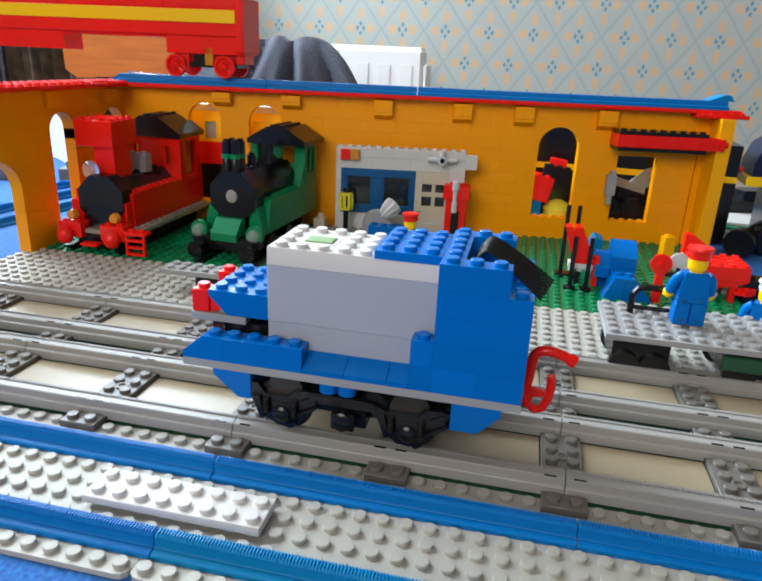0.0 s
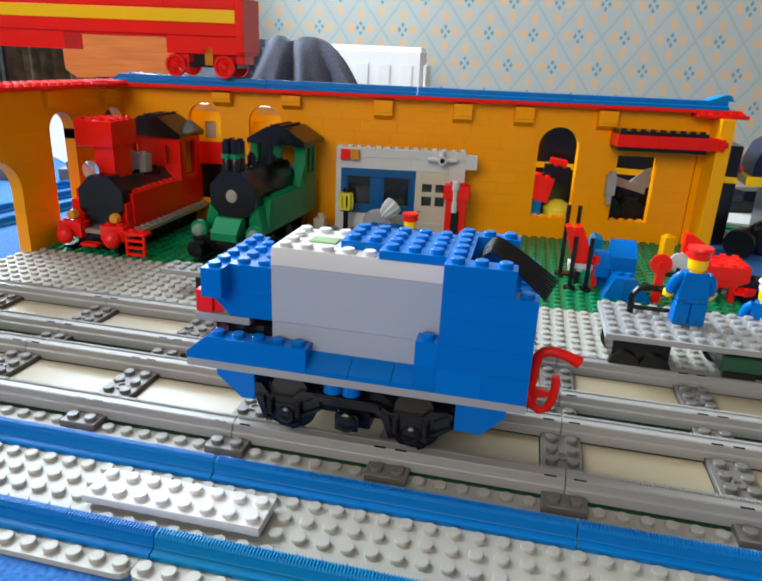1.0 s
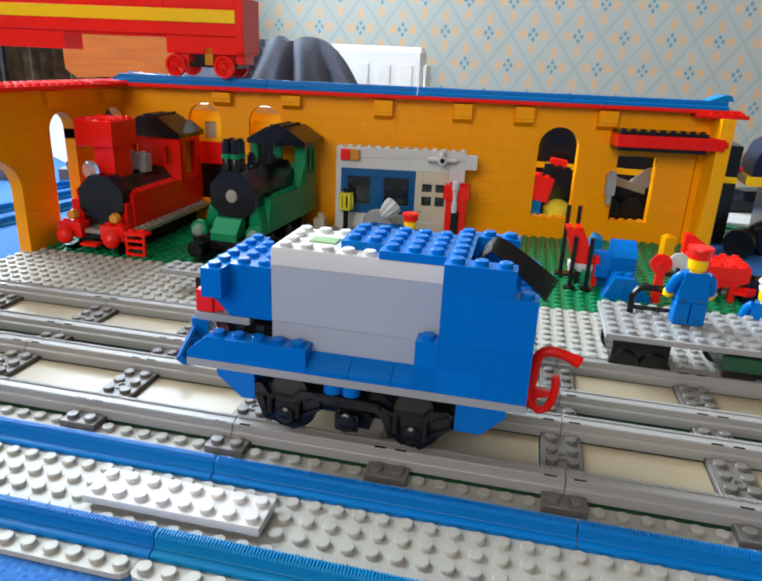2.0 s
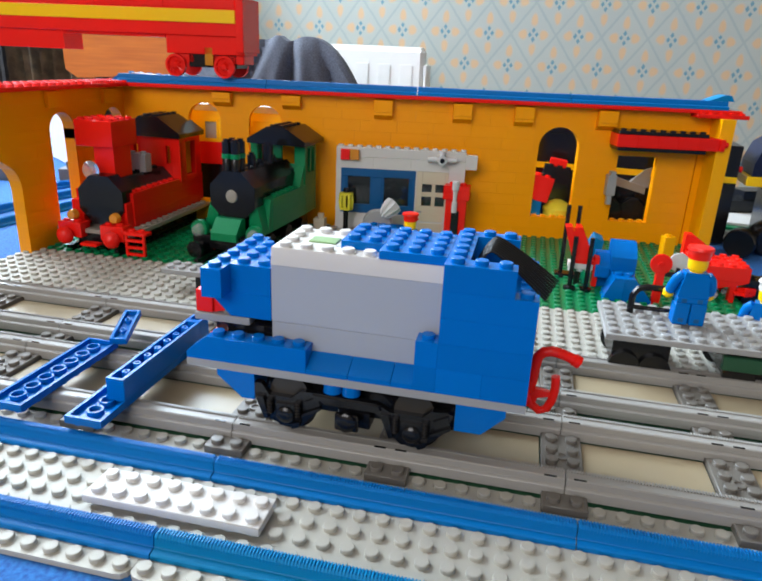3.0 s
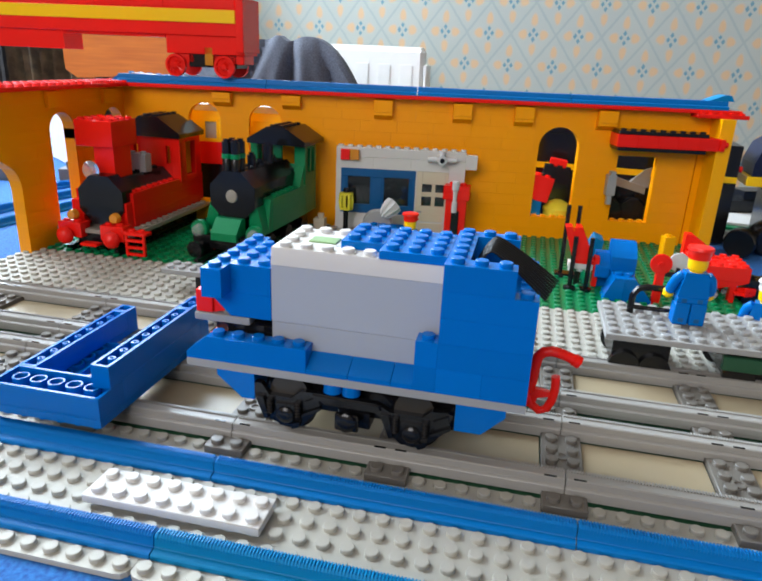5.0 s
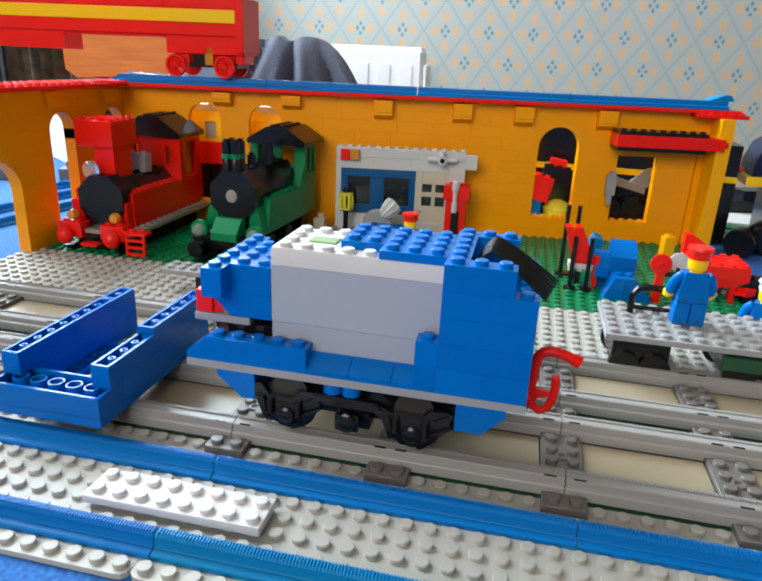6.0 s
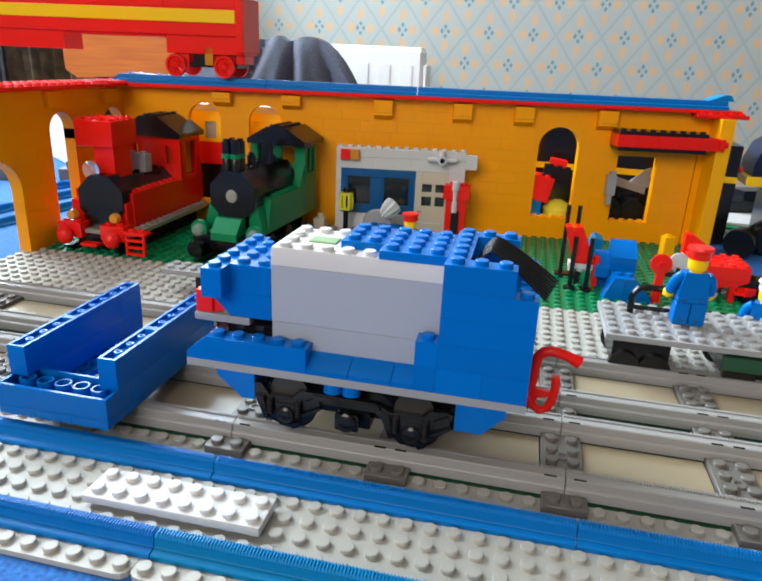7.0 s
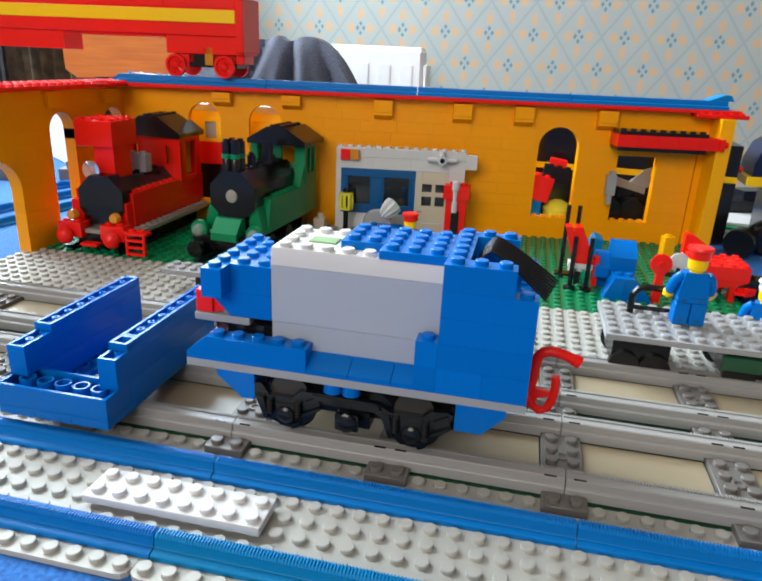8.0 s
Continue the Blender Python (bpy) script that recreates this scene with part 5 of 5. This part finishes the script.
# ---------------------------------------------------------------- the long red wagon on the roof rails
def roof_wagon():
    e = thing("roof_wagon", -36.0, 48.2, 15.65, "long red wagon with a yellow stripe on the roof rails", "toy train", rz=3.0)
    part("body", Shape().box(-17, 0, 4.1, 13.9, 4.2, 7.75), RED, e, "glossy red body")
    for k in range(4):
        part("panel", Shape().box(-17 + 7.7 * k, -0.12, 6.75, -9.35 + 7.7 * k, 0.0, 7.7, 0.02), RED, e)
    part("end_post", Shape().box(13.9, -0.3, 2.6, 14.7, 4.4, 7.8), RED, e, "red end block")
    part("stripe", Shape().box(-17, -0.2, 5.35, 13.8, 0.0, 6.6, 0.02), LIGHTYELLOW, e, "yellow stripe")
    part("under_box", Shape().box(-17, 0.3, 2.2, -5.9, 3.8, 4.1), RED, e, "red box under the body")
    part("skirt", Shape().box(-5.9, 0.4, 3.8, 5.8, 3.9, 4.1), RED, e)
    for x0, x1 in ((6.6, 8.9), (10.7, 14.4)):
        part("axle_block", Shape().box(x0, 0.5, 1.4, x1, 3.5, 2.3, 0.08), RED, e, "red axle block")
    b = part("bogie", Shape().box(6.0, 0.2, 2.3, 14.6, 4.0, 4.1), RED, e, "red bogie frame")
    part("bogie_block", Shape().box(8.3, 0.5, 1.0, 13.6, 3.7, 2.3), BLACK, e, "black bogie block")
    part("orange_clip", Shape().box(10.2, 0.2, 1.2, 11.1, 0.5, 3.0), CLEARORANGE, e)
    for x in (7.0, 12.4):
        for y, d in ((0.1, -1), (3.9, 1)):
            prof = [(0.25, 0.3 * d), (0.45, -0.06 * d), (0.8, -0.06 * d), (0.88, 0.2 * d), (1.12, 0.2 * d), (1.12, -0.2 * d), (0.3, -0.2 * d)]
            w = part("wheel", Shape().turned(prof, (x, y, 1.12), "y", 24), RED, e, "red spoked wheel", smooth=True)
            for k in range(10):
                a = math.pi * 2 * k / 10
                part("spoke", Shape().tube([(x + 0.25 * math.cos(a), y + 0.18 * d, 1.12 + 0.25 * math.sin(a)), (x + 0.88 * math.cos(a), y + 0.18 * d, 1.12 + 0.88 * math.sin(a))], 0.055, 5), RED, w)


roof_wagon()
x, y = in_wall(-33.0, 0.3)
e = thing("roof_ramp", x - 3.0, y, 14.9, "blue plate with a grey tile ending the roof rails", "toy bricks", rz=WALL_TURN)
s = Shape().prism([(-4, 0), (4, 0), (4, 0.5), (-2.6, 0.75), (-3.2, 0.6)], "y", -1.3, 1.3)
for i in range(5):
    s.stud(i - 2.6, 0.9, 0.74 - 0.04 * i, 10)
part("plate", s, RAILBLUE, e, "blue studded plate")
part("tile", Shape().prism([(-1.8, 0.7), (2.6, 0.53), (2.6, 0.66), (-1.8, 0.86)], "y", -1.1, 0.35), PALE, e, "smooth grey tile")
x, y = in_wall(24.4, 0)
s = Shape().box(-2.6, -1.4, 0, 2.6, 1.6, 0.4)
for i in range(5):
    s.stud(i - 2.0, -0.9, 0.4, 12)
whole("red_corner_plate", s, RED, "red studded plate on the wall's end pier", "plate", at(x, y - 0.5, 14.0, WALL_TURN), smooth=True)
s = Shape().prism([(-0.9, 0), (1.7, 0), (1.3, 0.62), (0.7, 0.62)], "y", -1, 1)
whole("blue_buffer_stop", s, OLDBLUE, "small blue sloped stop at the end of the roof rails", "toy bricks", at(x - 0.5, y + 0.3, 15.66, WALL_TURN))


# ---------------------------------------------------------------- trains and clutter behind the shed
def coach(name, x, y, n, low, high, glass, label):
    e = thing(name, x, y, 0, label, "toy train", rz=WALL_TURN)
    part("lower_side", Shape().box(0, 0, 5.9, n, 6, 8.45), low, e, "red lower side")
    part("upper_side", Shape().box(0, 0, 8.45, n, 6, 8.85).box(0, 0, 10.95, n, 6, 11.9), high, e, "yellow upper side")
    k = 0.0
    while k < n - 1.5:
        part("pillar", Shape().box(k, 0, 8.85, min(n, k + 2.3), 6, 10.95), high, e)
        if k + 4 <= n:
            win = part("window", Shape().box(k + 2.3, 0.2, 8.85, k + 4.0, 5.8, 10.95), glass, e)
            part("window_frame", Shape().box(k + 2.3, -0.08, 8.85, k + 2.5, 0.19, 10.95).box(k + 3.8, -0.08, 8.85, k + 4.0, 0.19, 10.95).box(k + 2.5, -0.08, 10.7, k + 3.8, 0.19, 10.95), high, win)
        k += 4.0
    part("roof", Shape().box(0, 0.1, 11.9, n, 5.9, 12.6), WHITE, e, "white roof")
    part("underframe", Shape().box(0.5, 0.6, 0, n - 0.5, 5.4, 5.9), BLACK, e, "black underframe")


coach("yellow_coach", -34.56, 51.67, 20, RED, LIGHTYELLOW, PALE, "yellow and red toy coach behind the arches")
e = thing("black_coach", 7.5, 63.1, 0, "black toy coach with a yellow stripe behind the shed", "toy train", rz=-3.6)
part("body", Shape().box(0, 0, 0.0, 23.7, 6, 6.9), BLACK, e)
part("stripe", Shape().box(0, -0.05, 6.9, 23.7, 6, 7.6), LIGHTYELLOW, e, "yellow stripe")
part("upper_body", Shape().box(0, 0, 7.6, 23.7, 6, 11.0), BLACK, e)
# added black box, no part of the coach; keeps the arch opening dark
part("roof_box", Shape().box(0.5, 0.5, 11.0, 12.5, 5.5, 13.6), BLACK, e, "black box added as a dark backdrop to the arch")
part("lamp", Shape().turned([(0.1, -0.2), (0.35, -0.1), (0.35, 0.5)], (23.7, 1.0, 8.4), "x", 12), RED, e, "small red lamp", smooth=True)
e = thing("dark_blue_engine", 32.2, 61.4, 0, "dark blue sloping-nosed toy engine with a yellow stripe", "toy train", rz=-3.6)
part("lower_body", Shape().box(2.6, 0.3, 0, 12, 5.7, 6.8), BLACK, e, "black lower body")
part("stripe", Shape().box(-0.1, -0.05, 6.8, 12, 6.05, 7.85), LIGHTYELLOW, e, "yellow stripe")
part("nose", Shape().prism([(0.3, 7.9), (12, 7.9), (12, 13.0), (3.4, 13.0), (1.0, 11.2), (0.3, 9.2)], "y", 0, 6), NAVY, e, "dark blue sloping nose")
x, y = in_wall(8.3, 2.4)
e = thing("red_excavator_bucket", x, y, 0, "red and black toy grab seen through the arch", "toy part")
part("bucket", Shape().box(-1.9, -1, 3.9, 0.6, 1, 6.7).stud(-1.25, -0.4, 6.7).stud(-0.25, -0.4, 6.7), RED, e, "red bucket", at(-1.2, 0, 0.0, 0, 0, 12))
part("link", Shape().box(-0.7, -0.4, 5.9, 2.3, 1.2, 7.7).stud(0.0, 0, 7.7).stud(1.0, 0, 7.7).stud(1.9, 0, 7.7), BLACK, e, "", at(-0.9, 0, 0.2, 0, 0, 8))
part("tip", Shape().box(-0.2, 0.2, 7.7, 1.7, 1.4, 8.5), RED, e, "", at(-0.9, 0, 0.2, 0, 0, 8))
part("base", Shape().box(-2.0, -0.8, 0, -0.4, 0.8, 4.2), RAILBLUE, e)
s = Shape().turned([(1.5, 0), (1.6, 0.8), (1.1, 1.5), (0.4, 1.8)], n=12)
x, y = in_wall(9.8, 2.6)
whole("yellow_dome", s, CLEARYELLOW, "clear yellow dome behind the arch", "toy part", at(x, y, 2.2), smooth=True)
whole("dome_base", Shape().box(-1.6, -1.2, 0, 1.6, 1.2, 2.2), BLACK, "black block under the yellow dome", "toy bricks", at(x, y, 0))
for k, (u, r, zz) in enumerate(((15.6, 1.5, 2.2), (18.4, 1.6, 2.2))):
    x, y = in_wall(u, 3.2)
    e = thing("spare_wheelset", x, y, 0, "black spare wheels lying behind the window", "toy part", "spare wheels")
    part("tyre", Shape().turned([(0.5, -0.7), (1.5, -0.7), (1.7, -0.3), (1.7, 0.3), (1.5, 0.7), (0.5, 0.7)], (0, 0, 2.9), "y", 22), BLACK, e, smooth=True)
    part("support", Shape().box(-1, -0.8, 0, 1, 0.8, 1.7), BLACK, e)


x, y = in_wall(17.2, 4.2)
e = thing("toy_crane_jib", x, y, 0, "brown and pale toy crane jib lying behind the window", "toy part", rz=WALL_TURN)
part("jib", Shape().prism([(-3.0, 6.3), (2.6, 4.9), (2.6, 5.7), (-3.0, 7.3)], "y", -0.5, 0.5), DULL, e, "brownish grey jib")
part("jib_tip", Shape().prism([(0.6, 6.0), (3.0, 5.6), (3.0, 8.0), (2.2, 7.6)], "y", -0.3, 0.6), PALE, e, "pale jib plate")
part("jib_base", Shape().box(-3.4, -0.8, 0, -1.6, 0.8, 6.6).box(1.4, -0.8, 0, 2.6, 0.8, 4.9), BLACK, e, "black support")


# clutter beyond the open end of the shed
def big_wheel(x, y, z, r, rz, label):
    e = thing("wheel", x, y, z, label, "wheel", "loose wheels", rz)
    part("tyre", Shape().turned([(r * 0.45, -0.9), (r * 0.9, -1.0), (r, -0.7), (r, 0.7), (r * 0.9, 1.0), (r * 0.45, 0.9)], (0, 0, r), "y", 30), BLACK, e, "black rubber tyre", smooth=True)
    part("hub", Shape().turned([(0.15, -0.85), (r * 0.3, -0.75), (r * 0.46, -0.4), (r * 0.46, 0.4)], (0, 0, r), "y", 20), TIE, e, "grey hub", smooth=True)


big_wheel(31.6, 57.2, -0.25, 1.6, -25, "black toy tyre with a grey hub on the table")
big_wheel(34.6, 59.2, -0.25, 1.9, 20, "larger black toy tyre behind the shed end")
for k in range(4):
    s = Shape().box(-7, -5, 0, 7, 5, 0.35)
    m = (SHEETS := [WHITE, PALE, GREEN, WHITE])[k]
    whole("magazine", s, m, "glossy magazine in a loose pile on the table", "magazine", at(36.2 + 0.6 * k, 71.5 + 0.5 * k, -0.25 + 0.36 * k, 20 - 9 * k), "magazines")
e = thing("blue_case", 47, 78, -0.25, "dark blue fabric case at the edge of the table", "case", rz=10)
part("case_body", Shape().box(-6, -4, 0, 6, 4, 13, 1.2), DENIM, e, smooth=False)
part("yellow_band", Shape().box(-6.1, -4.2, 5.6, 6.1, -3.9, 6.8), LIGHTYELLOW, e, "yellow band")
s = Shape().box(-5, -2, 0, 5, 2, 3).box(-3, -1.5, 3, 3, 1.5, 4.2)
whole("dark_parts_tray", s, BLACK, "black tray of loose parts behind the shed", "tray", at(39, 78.5, -0.25, 20))

# rails that lie on the cloth beyond the side wall
for x, y, rz in ((-46.0, 36.0, 84), (-51.0, 36.5, 84), (-49.5, 52.2, 76), (-55.0, 52.6, 76), (-45.5, 20.0, 92), (-50.5, 20.2, 92)):
    blue_rail(x, y, -0.25, rz, RAILBLUE, "weathered blue toy rail lying on the cloth")
# added card, turned to the west lamp, stands in for window glare
s = Shape().box(-13, -0.5, 0, 13, 0.5, 11, 0.2)
whole("white_card", s, ENAMEL, "upright white card added for the window glare beyond the side wall", "card", at(-70, 80, -0.25, -38))
for k, (x, y, w) in enumerate(((-62, 62, 5), (-56, 66, 4), (-64, 56, 4))):
    s = Shape().box(-w / 2, -1.5, 0, w / 2, 1.5, 1.6).box(-w / 4, -1, 1.6, w / 4, 1, 2.6)
    whole("grey_wagon_part", s, TIE, "small dark grey wagon part on the cloth", "toy part", at(x, y, -0.25, 20 * k), "wagon parts")


# ---------------------------------------------------------------- along the papered wall
def radiator():
    e = thing("radiator", 0, 0, 0, "white panel radiator standing before the papered wall", "radiator")
    e.matrix_basis = pose(-0.40, 1.25, WZ0)
    top = 0.166 - WZ0
    part("panel", metre_box(Shape(), -0.42, -0.02, 0.12, 0.24, 0.03, top, 0.006), ENAMEL, e, "white enamel panel")
    for k in range(14):
        x = -0.405 + 0.046 * k
        part("rib", metre_box(Shape(), x, -0.0215, 0.16, x + 0.026, -0.02, top - 0.03, 0.0006), ENAMEL, e)
    part("side_cover", metre_box(Shape(), 0.241, -0.018, 0.14, 0.25, 0.028, top - 0.028, 0.003), ENAMEL, e)
    part("top_grille", metre_box(Shape(), -0.41, -0.012, top + 0.0005, 0.235, 0.022, top + 0.004, 0.001), ENAMEL, e)
    for x in (-0.35, 0.17):
        part("foot", metre_box(Shape(), x, -0.015, 0, x + 0.04, 0.02, 0.12, 0.003), ENAMEL, e)


radiator()


def jacket():
    """A dark jacket in heavy folds over a chair back; its folds fan out from the collar."""
    def crown(x):
        dome = 0.176 - 9.7 * (x + 0.32) ** 2
        left = 0.169 + 0.010 * math.exp(-((x + 0.374) / 0.012) ** 2) - 0.05 * max(0.0, -0.47 - x)
        k = 1 / (1 + math.exp((x + 0.352) / 0.009))
        return dome + (max(dome, left) - dome) * k

    def fold(x, z, side):
        a = math.atan2(x + 0.342, 0.25 - z)
        depth = min(1.0, max(0.0, 0.18 - z) / 0.07)
        return depth * (0.034 * (0.7 - abs(math.sin(6.5 * a + 0.4)) ** 0.7) + 0.004 * math.sin(23 * a + 2.0))
    n, rows = 110, 22
    v, f = [], []
    for side in (-1, 1):
        for i in range(n + 1):
            x = -0.56 + 0.36 * i / n
            top = crown(x)
            for j in range(rows + 1):
                t = j / rows
                z = top - (top + 0.12) * t
                y = side * (0.012 + 0.042 * math.sqrt(t)) + fold(x, z, side)
                v.append((x / U, y / U, z / U))
    m = (n + 1) * (rows + 1)
    for s0 in (0, m):
        for i in range(n):
            for j in range(rows):
                a = s0 + i * (rows + 1) + j
                f.append((a, a + 1, a + rows + 2, a + rows + 1))
    for i in range(n):
        a = i * (rows + 1)
        f.append((a, a + rows + 1, a + rows + 1 + m, a + m))
        f.append((a + rows, a + m + rows, a + m + 2 * rows + 1, a + 2 * rows + 1))
    for i in (0, n):
        for j in range(rows):
            a = i * (rows + 1) + j
            f.append((a, a + 1, a + 1 + m, a + m))
    e = thing("draped_jacket", 0, 0, 0, "dark blue-grey jacket hanging in folds over a chair", "jacket")
    e.matrix_basis = pose(0, 1.0, WZ0)
    part("shell", Shape().add(v, f), DENIM, e, "folded dark cloth", pose(0, 0, -WZ0), smooth=True)
    part("chair_post", metre_box(Shape(), -0.50, -0.012, 0, -0.25, 0.012, 0.72, 0.004), WOOD, e)


jacket()
e = thing("pine_chair", 0, 0, 0, "varnished pine chair back behind the toy shed", "chair")
e.matrix_basis = pose(-0.73, 1.05, WZ0)
o = [(-0.11, 0.83), (-0.085, 0.815), (0.12, 0.83), (0.13, 0.905), (0.05, 0.915), (-0.06, 0.905), (-0.112, 0.875)]
part("top_rail", Shape().prism([(a / U, (b + 0.01) / U) for a, b in o], "y", -0.012 / U, 0.015 / U), WOOD, e, "curved pine top rail")
for x in (-0.08, -0.02, 0.04, 0.10):
    part("spindle", metre_box(Shape(), x, -0.006, 0.4, x + 0.018, 0.01, 0.835, 0.003), WOOD, e)
part("seat", metre_box(Shape(), -0.2, -0.35, 0.40, 0.2, 0.05, 0.44, 0.01), WOOD, e)
for x in (-0.18, 0.15):
    for y in (-0.32, 0.01):
        part("leg", metre_box(Shape(), x, y, 0, x + 0.03, y + 0.03, 0.41, 0.004), WOOD, e)


def curtain(x0, x1, y, mat, label, folds, z1=1.6):
    s = Shape()
    n = 60
    v, f = [], []
    for k in range(n + 1):
        x = x0 + (x1 - x0) * k / n
        d = 0.022 * math.sin(folds * 2 * math.pi * k / n) + 0.008 * math.sin(folds * 4.7 * math.pi * k / n)
        for dy in (0, 0.006):
            for z in (WZ0 + 0.02, z1):
                v.append((x / U, (y + d + dy) / U, z / U))
    for k in range(n):
        a, b = 4 * k, 4 * k + 4
        f += [(a, b, b + 1, a + 1), (a + 2, a + 3, b + 3, b + 2), (a + 1, b + 1, b + 3, a + 3), (a, a + 2, b + 2, b)]
    s.add(v, f)
    return whole("curtain", s, mat, label, "curtain", group="curtains", smooth=True)


curtain(-1.38, -0.62, 1.24, DARK, "dark curtain hanging in folds by the window", 9, 0.42)
curtain(-1.09, -0.90, 1.17, TWINE, "brown patterned curtain hanging in narrow folds", 5, 0.42)


# ---------------------------------------------------------------- what moves
def motions():
    step = 1 / FPS
    walk(ENGINE, [(0.0, at(LX - 0.2, LY, LZ)), (0.43, at(LX - 0.2, LY, LZ)), (0.43 + step, at(LX, LY, LZ)), (8.0, at(LX, LY, LZ))])
    walk(SHELL, [(0.0, at(HX, HY, HZ)), (6.1, at(HX, HY, HZ)), (6.2, at(HX + 0.4, HY, HZ)), (8.0, at(HX + 0.4, HY, HZ))])
    for ob, t, wait, placed, between in ARRIVALS:
        stops = list(between) or [(t, placed)]
        rows = [(0.0, wait)]
        last = wait
        for s, m in stops:
            rows += [(s - step, last), (s, m)]
            last = m
        walk(ob, rows + [(8.0, last)])


motions()
